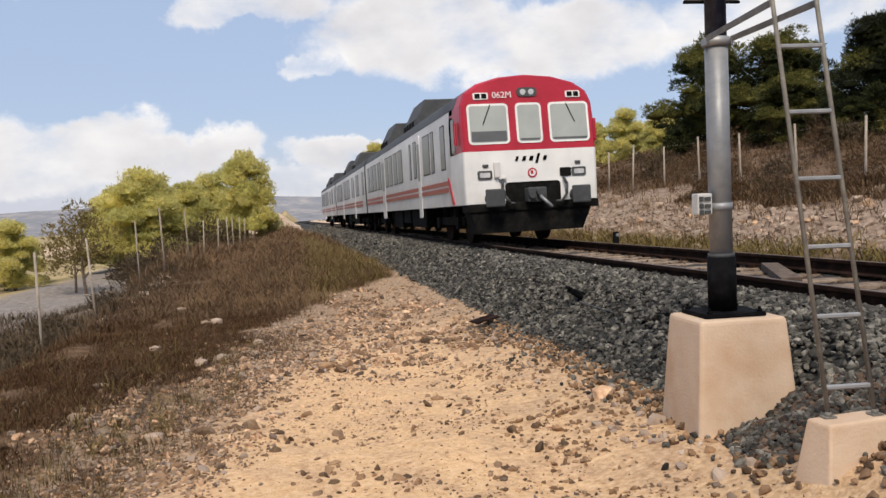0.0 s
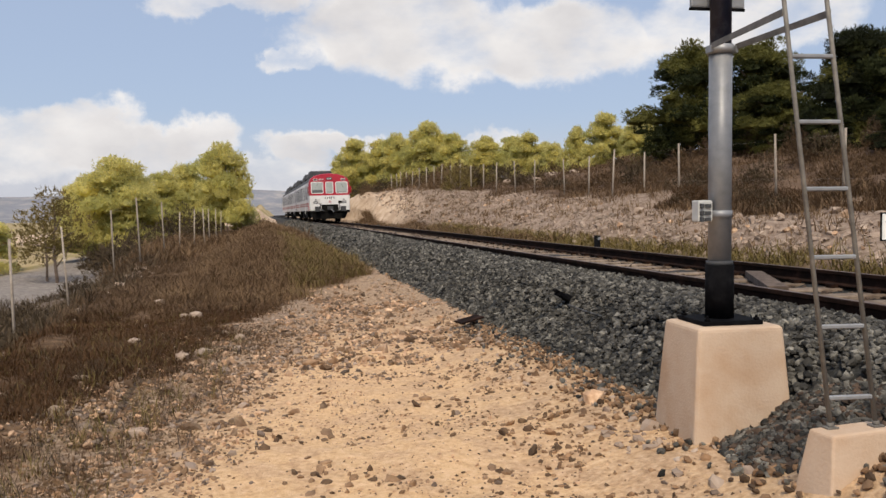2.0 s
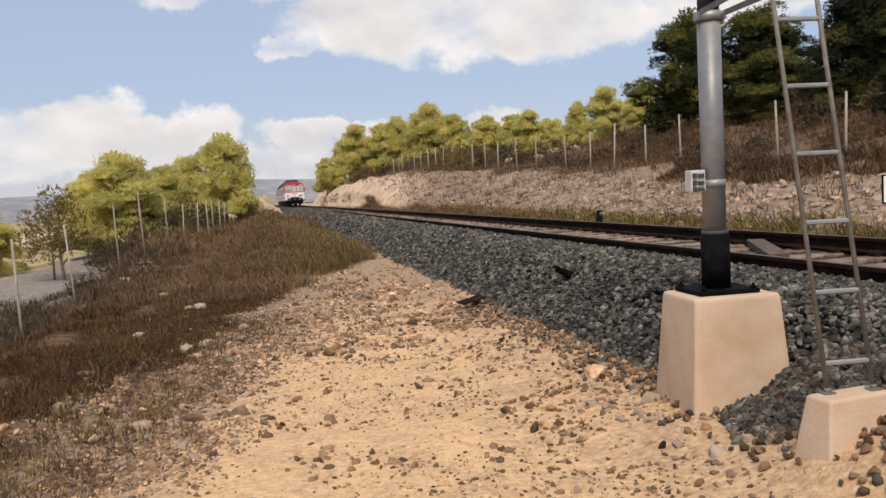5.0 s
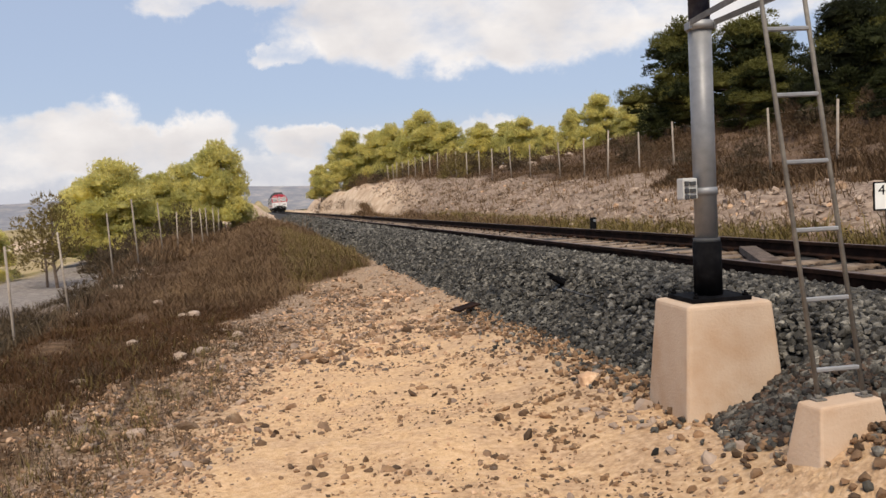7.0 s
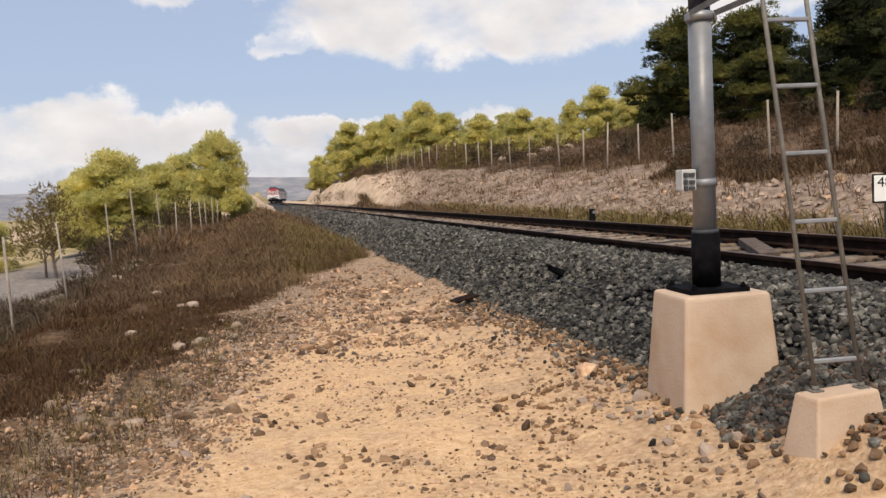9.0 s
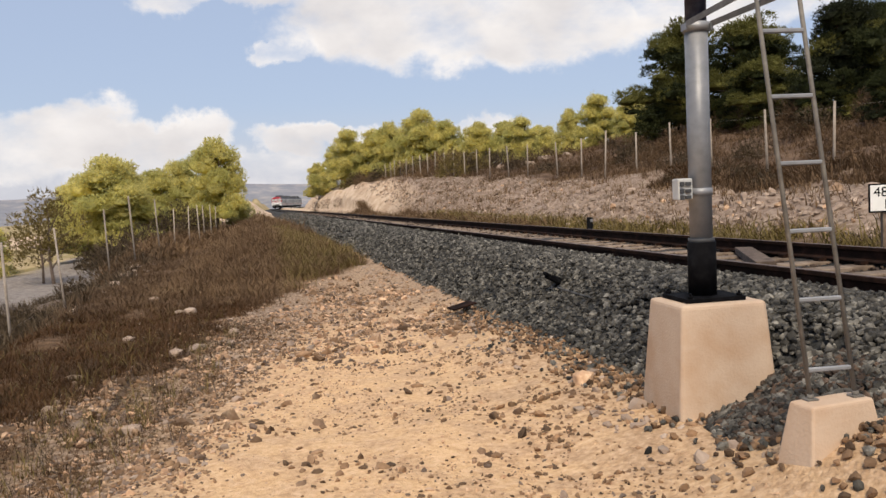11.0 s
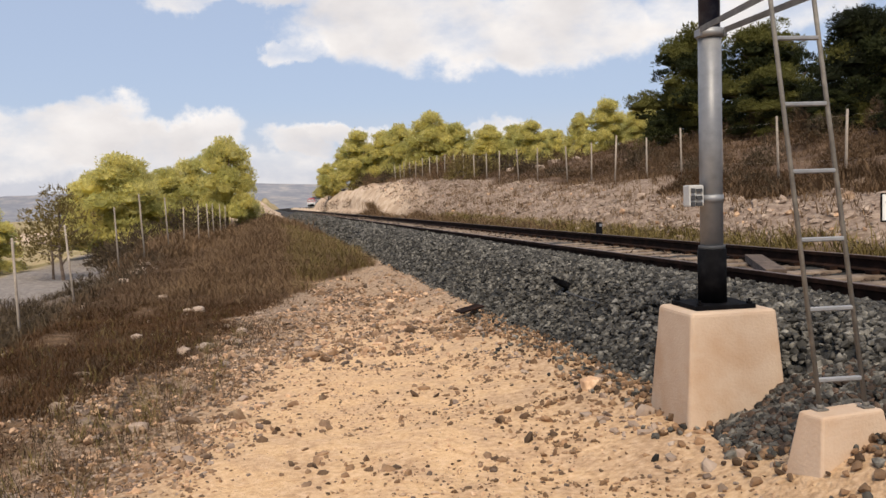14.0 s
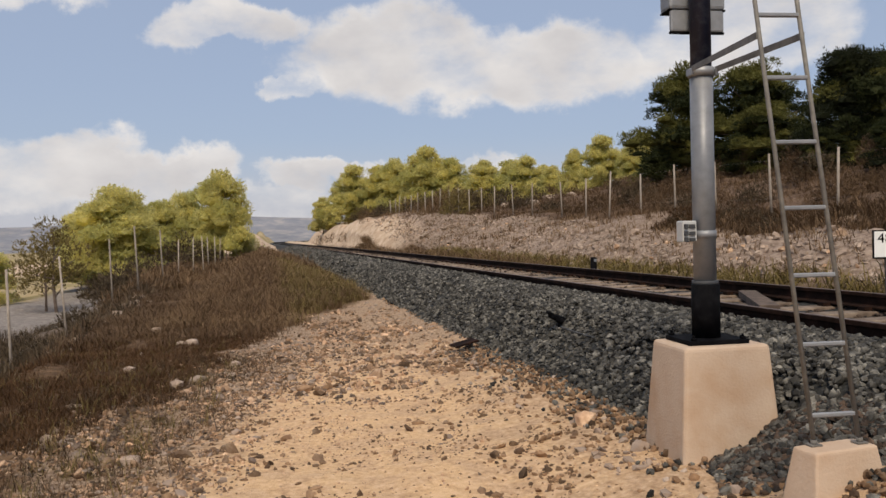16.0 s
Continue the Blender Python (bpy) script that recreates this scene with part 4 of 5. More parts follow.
# ---- the train ----
CAR = 18.7
SHELL = [(1.43, 0.87), (1.45, 1.6), (1.45, 2.62), (1.43, 2.93), (1.33, 3.17), (1.05, 3.36), (0.58, 3.49), (0.0, 3.54)]
OUT = SHELL + [(-x, z) for x, z in SHELL[-2::-1]]


def panel(bm, x0, x1, y0, y1, z0, z1, r=0.06, slot=0):
    """A thin upright panel in the x-z plane with rounded corners, y0 its outer face."""
    pts = []
    for cx, cz, a0 in ((x1 - r, z1 - r, 0), (x0 + r, z1 - r, 90), (x0 + r, z0 + r, 180), (x1 - r, z0 + r, 270)):
        for k in range(4):
            a = radians(a0 + 30 * k)
            pts.append((cx + r * math.cos(a), cz + r * math.sin(a)))
    prism(bm, pts, y0, y1, slot)


def side_panel(bm, s, y0, y1, z0, z1, thick=0.012, r=0.05, x=1.45):
    b2 = bmesh.new()
    panel(b2, y0, y1, -thick, thick, z0, z1, r)
    # local x becomes the car's length, local y its outward side
    m = Matrix(((0, s, 0, s * x), (1, 0, 0, 0), (0, 0, 1, 0), (0, 0, 0, 1)))
    merge(bm, b2, m)
    bmesh.ops.recalc_face_normals(bm, faces=bm.faces[:])


def loft(bm, rings, slot=0, cap0=False, cap1=False):
    vs = [[bm.verts.new(p) for p in r] for r in rings]
    for a, b in zip(vs[:-1], vs[1:]):
        for i in range(len(a) - 1):
            bm.faces.new((a[i], a[i + 1], b[i + 1], b[i])).material_index = slot
    if cap0:
        bm.faces.new(vs[0][::-1]).material_index = slot
    if cap1:
        bm.faces.new(vs[-1]).material_index = slot
    bmesh.ops.recalc_face_normals(bm, faces=bm.faces[:])


def bogie(parent, y):
    bm = bmesh.new()
    for s in (-1, 1):
        box(bm, s * 1.06 - 0.07, s * 1.06 + 0.07, y - 1.5, y + 1.5, 0.42, 0.62, 0.03)
        for dy in (-1.1, 1.1):
            box(bm, s * 1.12 - 0.1, s * 1.12 + 0.1, y + dy - 0.16, y + dy + 0.16, 0.34, 0.62, 0.03)
            tube(bm, (s * 1.06, y + dy * 0.6, 0.6), (s * 1.06, y + dy * 0.6, 0.85), 0.09, sides=10)
    box(bm, -1.0, 1.0, y - 0.3, y + 0.3, 0.4, 0.8, 0.04)
    part("bogie_frame", bm, M_UNDER, parent)
    for dy in (-1.1, 1.1):
        bm = bmesh.new()
        for s in (-1, 1):
            tube(bm, (s * 0.80, y + dy, 0.43), (s * 0.92, y + dy, 0.43), 0.43, sides=24)
            tube(bm, (s * 0.76, y + dy, 0.43), (s * 0.80, y + dy, 0.43), 0.455, sides=24)
        tube(bm, (-0.8, y + dy, 0.43), (0.8, y + dy, 0.43), 0.08, sides=10)
        part("wheelset", bm, M_RUST, parent)


def railcar(cab, words):
    car = tagged(new("railcar"), words, "train car", "cars of the train")
    y0 = 0.16 if cab else 0.25
    y1 = CAR - 0.25
    # lower body and roof as lofts along the car
    right, left = SHELL[:4], [(-x, z) for x, z in SHELL[:4]]
    start = 1.25 if cab else y0
    for prof in (right, left):
        bm = bmesh.new()
        loft(bm, [[(x, y, z) for x, z in prof] for y in (start, y1)])
        part("side_wall", bm, M_SIDE, car, "silver grey side wall")
    roof = [p for p in OUT if p[1] >= 2.93]
    bm = bmesh.new()
    rr = [(x * 1.004, z + 0.004) for x, z in roof]
    loft(bm, [[(x, y, z) for x, z in rr] for y in ((0.75 if cab else y0), y1)])
    part("roof", bm, M_ROOF, car, "dark grey curved roof", smooth=True)
    bm = bmesh.new()
    box(bm, -1.36, 1.36, y0 + 0.1, y1 - 0.02, 0.86, 0.95)
    b2 = [bm.verts.new((x * 0.99, y1 - 0.01, z)) for x, z in OUT]
    bm.faces.new(b2)
    if not cab:
        b3 = [bm.verts.new((x * 0.99, y0 + 0.01, z)) for x, z in OUT]
        bm.faces.new(b3[::-1])
    part("floor_and_ends", bm, M_ROOF, car)
    # gangway bellows to the next car
    if words.find("last") < 0:
        bm = bmesh.new()
        for k in range(5):
            box(bm, -0.62, 0.62, y1 + 0.1 * k, y1 + 0.1 * k + 0.06, 1.1, 3.1, 0.02)
        part("gangway", bm, M_DARKGREY, car, "dark rubber gangway bellows")
    # window band, doors, stripes
    spans = [(1.75, 2.25), (3.05, 3.45), (3.62, 4.55), (5.55, 6.05), (6.45, 6.75), (8.1, 9.0), (9.2, 10.0), (10.3, 11.1), (11.3, 12.0), (13.3, 13.75), (13.9, 14.35), (14.7, 15.6), (15.8, 16.7), (17.0, 17.7)]
    for s in (-1, 1):
        for a, b in spans:
            if not cab and a < 2:
                a, b = 0.9, 1.6
            bm = bmesh.new()
            side_panel(bm, s, a, b, 1.70, 2.71, 0.010)
            fr = part("window_frame", bm, M_DARKGREY, car)
            bm = bmesh.new()
            side_panel(bm, s, a + 0.03, b - 0.03, 1.73, 2.68, 0.014)
            part("pane", bm, M_GLASS, fr, "dark tinted pane")
        for a, b in ((5.0, 5.42), (12.25, 13.05)):
            bm = bmesh.new()
            side_panel(bm, s, a, b, 0.62, 2.80, 0.012)
            dr = part("door", bm, M_SIDE, car, "silver grey passenger door with a low step")
            bm = bmesh.new()
            side_panel(bm, s, a + 0.08, b - 0.08, 1.6, 2.6, 0.018)
            part("pane", bm, M_GLASS, dr)
        for z0, z1 in ((1.19, 1.29), (1.34, 1.44)):
            for a, b in ((1.6, 4.98), (5.45, 12.22), (13.08, y1 - 0.1)):
                bm = bmesh.new()
                side_panel(bm, s, a, b, z0, z1, 0.006, 0.01)
                part("stripe", bm, M_STRIPE, car, "orange-red stripe")
        bm = bmesh.new()
        side_panel(bm, s, 0.95 if cab else 0.4, y1 - 0.1, 2.78, 2.82, 0.008, 0.01, 1.425)
        part("cantrail_stripe", bm, M_RED, car, "thin pinkish red line under the roof")
    # roof pods
    for a, b in ((7.0, 9.7), (12.9, 15.6)):
        bm = bmesh.new()
        w0, w1 = 1.12, 0.82
        loft(bm, [[(-w0 * k, y, 3.1), (-w0 * k, y, 3.5), (-w1 * k, y, 3.45 + 0.62 * q), (w1 * k, y, 3.45 + 0.62 * q), (w0 * k, y, 3.5), (w0 * k, y, 3.1)] for y, k, q in ((a, 0.99, 0.92), (a + 0.2, 1, 1), (b - 0.6, 1, 1), (b, 0.98, 0.4))], cap0=True, cap1=True)
        pod = part("roof_pod", bm, M_ROOF, car, "dark roof equipment pod")
        for k in range(4):
            bm = bmesh.new()
            box(bm, -1.135, -1.12, a + 0.5 + 0.5 * k, a + 0.85 + 0.5 * k, 3.3, 3.48, 0.004)
            part("grille", bm, M_UNDER, pod)
    # underframe
    for a, b, z in ((5.6, 8.0, 0.34), (8.3, 9.6, 0.45), (9.9, 11.8, 0.3)):
        bm = bmesh.new()
        box(bm, -1.25, 1.25, a, b, z, 0.88, 0.05)
        part("equipment_box", bm, M_UNDER, car, "black box under the floor")
    for y in (3.1, CAR - 3.1):
        bogie(car, y)
    if cab:
        cab_end(car)
    return car


def cab_end(car):
    # raked, rounded end: rings from the face back to the side walls
    lower, upper = bmesh.new(), bmesh.new()
    split = 1.95
    prof = []
    for x, z in ([(1.44, 0.87), (1.45, 1.4), (1.45, split)] + [p for p in SHELL if p[1] > split]):
        prof.append((x, z))
    full = prof + [(-x, z) for x, z in prof[-2::-1]]
    lo_r, lo_l = [p for p in full if p[0] > 0 and p[1] <= split], [p for p in full if p[0] < 0 and p[1] <= split]
    steps = ((0.0, 0.955, 0.985), (0.03, 0.985, 0.995), (0.10, 1.0, 1.0), (1.3, 1.0, 1.0))
    for side_ in (lo_r, lo_l):
        loft(lower, [[(x * k, y + 0.0, z) for x, z in side_] for y, k, q in steps])
    face = [(x * 0.955, 0.0, z) for x, z in lo_r] + [(x * 0.955, 0.0, z) for x, z in lo_l]
    lower.faces.new([lower.verts.new(p) for p in face])
    bmesh.ops.recalc_face_normals(lower, faces=lower.faces[:])
    part("lower_front", lower, M_WHITE, car, "white lower cab front")
    up = [p for p in full if p[1] >= split]

    def rake(z):
        return 0.10 * max(0.0, z - split)
    rows_ = []
    for y, k, q in ((0.0, 0.955, 0.975), (0.04, 0.985, 0.99), (0.13, 1.0, 1.002), (0.9, 1.002, 1.004)):
        rows_.append([(x * k, y + rake(z) * (1 if y < 0.5 else 0.2), split + (z - split) * q) for x, z in up])
    loft(upper, rows_)
    upper.faces.new([upper.verts.new(p) for p in rows_[0]])
    bmesh.ops.recalc_face_normals(upper, faces=upper.faces[:])
    part("upper_front", upper, M_RED, car, "red upper cab front")
    for s in (-1, 1):
        bm = bmesh.new()
        side_panel(bm, s, 0.72, 1.02, 2.0, 2.72, 0.012)
        part("cab_side_window", bm, M_GLASS, car)
        bm = bmesh.new()
        b2 = bmesh.new()
        prism(b2, [(1.02, 0.90), (1.2, 0.90), (1.62, 1.5), (1.5, 1.5)], -0.012, 0.012)
        merge(bm, b2, Matrix(((0, s, 0, s * 1.452), (1, 0, 0, 0), (0, 0, 1, 0), (0, 0, 0, 1))))
        bmesh.ops.recalc_face_normals(bm, faces=bm.faces[:])
        part("slanted_stripe", bm, M_RED, car, "slanted red stripe")
        bm = bmesh.new()
        box(bm, s * 1.45 - 0.06, s * 1.45 + 0.10 * s + 0.06, 0.35, 0.5, 2.12, 2.6, 0.03)
        part("mirror", bm, M_RED, car, "red side mirror housing")
        # windscreens
    for a, b in ((-1.27, -0.48), (-0.235, 0.235), (0.48, 1.27)):
        bm = bmesh.new()
        panel(bm, a - 0.045, b + 0.045, -0.012, 0.12, 2.09, 2.93, 0.09)
        for v in bm.verts:
            v.co.y += rake(v.co.z)
        fr = part("windscreen_frame", bm, M_WHITE, car, "white windscreen surround")
        bm = bmesh.new()
        panel(bm, a, b, -0.018, 0.1, 2.135, 2.885, 0.06)
        for v in bm.verts:
            v.co.y += rake(v.co.z)
        part("pane", bm, M_CABGLASS, fr, "windscreen with a pale blind behind it")
        bm = bmesh.new()
        panel(bm, a + 0.02, b - 0.02, -0.022, 0.05, 2.15, 2.36 if a < -1 else 2.19, 0.02)
        for v in bm.verts:
            v.co.y += rake(v.co.z)
        part("dark_sill", bm, M_GLASS, fr, "dark lower part of the pane")
        if abs(a + b) > 0.5:
            bm = bmesh.new()
            sgn = 1 if a < 0 else -1
            mid = (a + b) / 2
            tube(bm, (mid + 0.05 * sgn, -0.03 + rake(2.8), 2.9), (mid - 0.12 * sgn, -0.03 + rake(2.5), 2.5), 0.009, sides=6)
            part("wiper", bm, M_BLACK, car)
    # marker lamps above, headlamp, lower lamps
    for s in (-1, 1):
        bm = bmesh.new()
        panel(bm, s * 1.0 - 0.16, s * 1.0 + 0.16, -0.02, 0.12, 3.02, 3.16, 0.03)
        for v in bm.verts:
            v.co.y += rake(v.co.z)
        lm = part("marker_lamp_frame", bm, M_WHITE, car, "white lamp surround")
        for d in (-0.07, 0.07):
            bm = bmesh.new()
            panel(bm, s * 1.0 + d - 0.055, s * 1.0 + d + 0.055, -0.028, 0.05, 3.04, 3.14, 0.01)
            for v in bm.verts:
                v.co.y += rake(v.co.z)
            part("marker_lamp", bm, M_UNDER, lm)
        bm = bmesh.new()
        panel(bm, s * 1.02 - 0.155, s * 1.02 + 0.155, -0.02, 0.05, 1.37, 1.55, 0.03)
        hl = part("headlamp_frame", bm, M_DARKGREY, car)
        bm = bmesh.new()
        panel(bm, s * 1.02 - 0.11, s * 1.02 + 0.11, -0.028, 0.03, 1.41, 1.51, 0.02)
        part("headlamp", bm, M_LAMP, hl)
        if s > 0:
            bm = bmesh.new()
            panel(bm, 0.60, 0.85, -0.02, 0.05, 1.37, 1.55, 0.03)
            part("tail_lamp", bm, M_UNDER, car)
        bm = bmesh.new()
        box(bm, s * 1.0 - 0.06, s * 1.0 + 0.06, -0.03, 0.05, 1.62, 1.68, 0.01)
        part("socket_cover", bm, M_DARKGREY, car)
        # buffers and their housings
        bm = bmesh.new()
        box(bm, s * 0.92 - 0.2, s * 0.92 + 0.2, -0.40, -0.33, 0.80, 1.16, 0.03)
        tube(bm, (s * 0.92, -0.34, 0.98), (s * 0.92, 0.1, 0.98), 0.13, sides=14)
        part("buffer", bm, M_DARKGREY, car, "dark grey square buffer")
    bm = bmesh.new()
    panel(bm, -0.22, 0.22, -0.02, 0.12, 3.06, 3.25, 0.08)
    for v in bm.verts:
        v.co.y += rake(v.co.z)
    hl = part("top_lamp_frame", bm, M_DARKGREY, car)
    for d in (-0.09, 0.09):
        bm = bmesh.new()
        tube(bm, (d, 0.09, 3.155), (d, 0.13, 3.155), 0.06, sides=16)
        part("top_lamp", bm, M_LAMP, hl)
    text_on(car, "fleet_number", "062M", 0.185, pose(-0.55, 0.085, 3.10, 84), M_WHITE, "white fleet number 062M")
    # lettering as plain bars, round badge
    for k, (w, h) in enumerate(((0.07, 0.10), (0.09, 0.10), (0.10, 0.10), (0.07, 0.20), (0.09, 0.10))):
        bm = bmesh.new()
        x = -0.36 + 0.15 * k
        box(bm, x, x + w * 0.8, -0.012, 0.01, 1.72 - (h - 0.1) / 2, 1.72 + h - (h - 0.1) / 2, 0.004)
        for v in bm.verts:
            v.co.x += 0.3 * (v.co.z - 1.72)
        part("lettering_bar", bm, M_BLACK, car, "dark lettering bar")
    bm = bmesh.new()
    tube(bm, (0, 0.01, 1.47), (0, -0.012, 1.47), 0.10, sides=24)
    bd = part("badge", bm, M_RED, car, "round red badge")
    bm = bmesh.new()
    tube(bm, (0, 0.0, 1.47), (0, -0.016, 1.47), 0.07, sides=24)
    part("badge_disc", bm, M_WHITE, bd)
    bm = bmesh.new()
    box(bm, -0.04, 0.02, -0.02, 0.0, 1.44, 1.52, 0.008)
    part("badge_mark", bm, M_RED, bd)
    # coupler recess, coupler, hoses, pilot
    bm = bmesh.new()
    panel(bm, -0.60, 0.60, -0.015, 0.1, 0.84, 1.29, 0.08)
    rc = part("coupler_recess", bm, M_UNDER, car, "black recess round the coupler")
    bm = bmesh.new()
    box(bm, -0.20, 0.20, -0.30, 0.0, 0.86, 1.16, 0.03)
    tube(bm, (0.05, -0.30, 1.05), (0.05, -0.42, 1.05), 0.09, sides=14)
    tube(bm, (-0.13, -0.30, 1.0), (-0.13, -0.38, 1.0), 0.07, sides=12)
    part("coupler", bm, M_DARKGREY, rc, "dark grey coupler")
    bm = bmesh.new()
    tube(bm, (0.02, -0.40, 0.98), (0.22, -0.52, 0.74), 0.035, sides=10)
    part("coupling_hook", bm, M_GALV, rc)
    for s in (-1, 1):
        bm = bmesh.new()
        pts = [(s * 0.66, -0.05, 1.35), (s * 0.70, -0.14, 1.2), (s * 0.66, -0.2, 1.0), (s * 0.56, -0.2, 0.86), (s * 0.45, -0.14, 0.85)]
        for p, q in zip(pts[:-1], pts[1:]):
            tube(bm, p, q, 0.03, sides=8)
        part("brake_hose", bm, M_DARKGREY, car)
    bm = bmesh.new()
    box(bm, -0.83, -0.70, -0.07, 0.02, 1.40, 1.72, 0.02)
    box(bm, -0.74, -0.58, -0.07, 0.02, 1.36, 1.40, 0.01)
    part("cable_socket", bm, M_SIDE, car)
    bm = bmesh.new()
    box(bm, -1.42, 1.42, -0.06, 0.5, 0.70, 0.875, 0.03)
    part("buffer_beam", bm, M_UNDER, car)
    bm = bmesh.new()
    loft(bm, [[(-1.35 * k, y, 0.70), (-1.25 * k, y, z), (1.05 * k, y, z), (1.25 * k, y, 0.70)] for y, k, z in ((-0.02, 1, 0.26), (0.6, 1, 0.26))], cap0=True, cap1=True)
    part("snow_guard", bm, M_UNDER, car)
    bm = bmesh.new()
    tube(bm, (-0.45, 1.0, 3.4), (-0.45, 1.0, 3.58), 0.03, sides=8)
    part("horn", bm, M_UNDER, car)


CARS = [railcar(True, "white and red diesel railcar end with three windscreens"),
        railcar(False, "silver grey middle railcar with orange stripes"),
        railcar(False, "silver grey last railcar with orange stripes")]


def motions():
    """The train runs away along the line at a steady 21 metres a second."""
    for k, car in enumerate(CARS):
        rows_ = []
        for i in range(33):
            t = i * 0.5
            s = 15.72 + 20.9 * t + k * CAR
            a, b = Vector((track_at(s + 3.1), s + 3.1, 0)), Vector((track_at(s + CAR - 3.1), s + CAR - 3.1, 0))
            d = (b - a).normalized()
            p = a - d * 3.1
            rows_.append((t, pose(p.x, p.y, RAIL_TOP + 0.008, 0, -0.9, math.degrees(math.atan2(-d.x, d.y)))))
        walk(car, rows_)

# ---- pines ----


def tufts(centres, normals, size, needles=5, width=0.16):
    """Sprays of thin needle blades round each centre, as triangle arrays."""
    n = len(centres)
    d = normals[:, None, :] + rng.normal(0, 0.75, (n, needles, 3))
    d /= np.linalg.norm(d, axis=2, keepdims=True)
    side = np.cross(d, normals[:, None, :] + rng.normal(0, 0.45, (n, needles, 3)))
    side /= np.linalg.norm(side, axis=2, keepdims=True) + 1e-9
    L = (size[:, None, None] if np.ndim(size) else size) * rng.uniform(0.6, 1.3, (n, needles, 1))
    c = centres[:, None, :] + rng.normal(0, 0.25, (n, needles, 3)) * L
    tri = np.stack([c - side * L * width, c + side * L * width, c + d * L], 2)
    v = tri.reshape(-1, 3)
    return v, np.arange(len(v)).reshape(-1, 3)


def pine_tree(name, height, spread, mats, density, seed, label, trunk_share=0.35, reach=0.15, fill=True, lobes_n=38, flat=0.85, ragged=0.0, lobe=1.0):
    """A pine: tapered trunk, limbs, and a crown of clumps of needle sprays, each clump with its own green."""
    r = np.random.default_rng(seed)
    tree = tagged(new(name), label, "tree", "pines beside the line")
    bm = bmesh.new()
    lean = r.normal(0, 0.05, 2)
    pts = [Vector((lean[0] * z * z * 0.15 + 0.05 * math.sin(z * 1.7 + seed), lean[1] * z * z * 0.15, z)) for z in np.linspace(-0.4, height * 0.85, 8)]
    for i, (a, b) in enumerate(zip(pts[:-1], pts[1:])):
        tube(bm, a, b, 0.022 * height * (1 - i / 8.5), 0.022 * height * (1 - (i + 1) / 8.5), sides=8, caps=False)
    part("trunk", bm, M_BARK, tree, smooth=True)
    lobes = []
    for k in range(lobes_n):
        f = (k + 0.5) / lobes_n
        z = height * (trunk_share + (0.93 - trunk_share) * f)
        wide = spread * (0.55 + 0.75 * math.sin(math.pi * min(1, 0.18 + 0.80 * f)) - 0.35 * f)
        a = k * 2.4 + r.uniform(-0.4, 0.4)
        rad = wide * (r.uniform(0.35, 0.85) + ragged * r.uniform(-0.2, 0.45))
        c = Vector((math.cos(a) * rad, math.sin(a) * rad, z + r.uniform(-0.08, 0.08) * height))
        size = lobe * spread * r.uniform(0.22, 0.42) * (1.0 - 0.2 * f)
        lobes.append((c, size, fill and r.random() < 1 - 0.5 * ragged))
        if k % 4 == 0:
            limb = bmesh.new()
            tube(limb, Vector((0, 0, z - 0.12 * height)), c, 0.009 * height, 0.003 * height, sides=5, caps=False)
            part("limb", limb, M_BARK, tree)
    lobes.append((Vector((0, 0, height * 0.93)), spread * 0.30 * lobe, fill))
    for f in np.linspace(trunk_share + 0.12, 0.80, 5) if fill else ():
        lobes.append((Vector((r.uniform(-0.15, 0.15) * spread, r.uniform(-0.15, 0.15) * spread, height * f)), spread * (0.5 - 0.25 * abs(f - 0.5)) * (1 - 0.35 * ragged), True))
    vs, fs, sl, off = [], [], [], 0
    for c, size, core_too in lobes:
        slot = int(r.choice(len(mats), p=[0.6, 0.4] if len(mats) == 2 else [0.5, 0.32, 0.18])) if len(mats) > 1 else 0
        m = int(density * (size / (spread * 0.35)) ** 2)
        nn = r.normal(size=(m, 3))
        nn /= np.linalg.norm(nn, axis=1)[:, None]
        nn[:, 2] = np.where(nn[:, 2] < -0.35, -nn[:, 2], nn[:, 2])
        rad = size * (1 + 0.22 * np.sin(nn[:, :1] * 7 + seed) * np.cos(nn[:, 1:2] * 6)) * r.uniform(0.45, 1.05, (m, 1)) ** 0.5 * (1 + 0.07 * r.exponential(1.0, (m, 1)))
        p = np.array(c[:]) + nn * rad * np.array([1.1, 1.1, flat])
        v, f = tufts(p, nn + np.array([0, 0, 0.5]), min(size * 0.30, reach), 4, 0.19)
        vs.append(v)
        fs.append(f + off)
        sl.append(np.full(len(f), slot, np.int32))
        off += len(v)
        if core_too:
            # the inner twigs of the clump
            core = ICO_V * (1 + r.uniform(-0.25, 0.25, (12, 1))) * size * np.array([0.8, 0.8, 0.55 * flat]) + np.array(c[:])
            vs.append(core)
            fs.append(ICO_F + off)
            sl.append(np.full(len(ICO_F), slot, np.int32))
            off += 12
    crown = raw_mesh("crown", np.concatenate(vs), np.concatenate(fs), mats, slots=np.concatenate(sl))
    crown.parent = tree
    return tree


def plant(proto, x, y, top, proto_height, turn, base=None, wide=1.0):
    z = float(ground_height(x, y, False)) - 0.1
    k = (top - z) / proto_height
    o = copy_thing(proto, pose(x, y, z, 0, 0, turn))
    o.scale = (k * wide, k * wide, k)
    return o


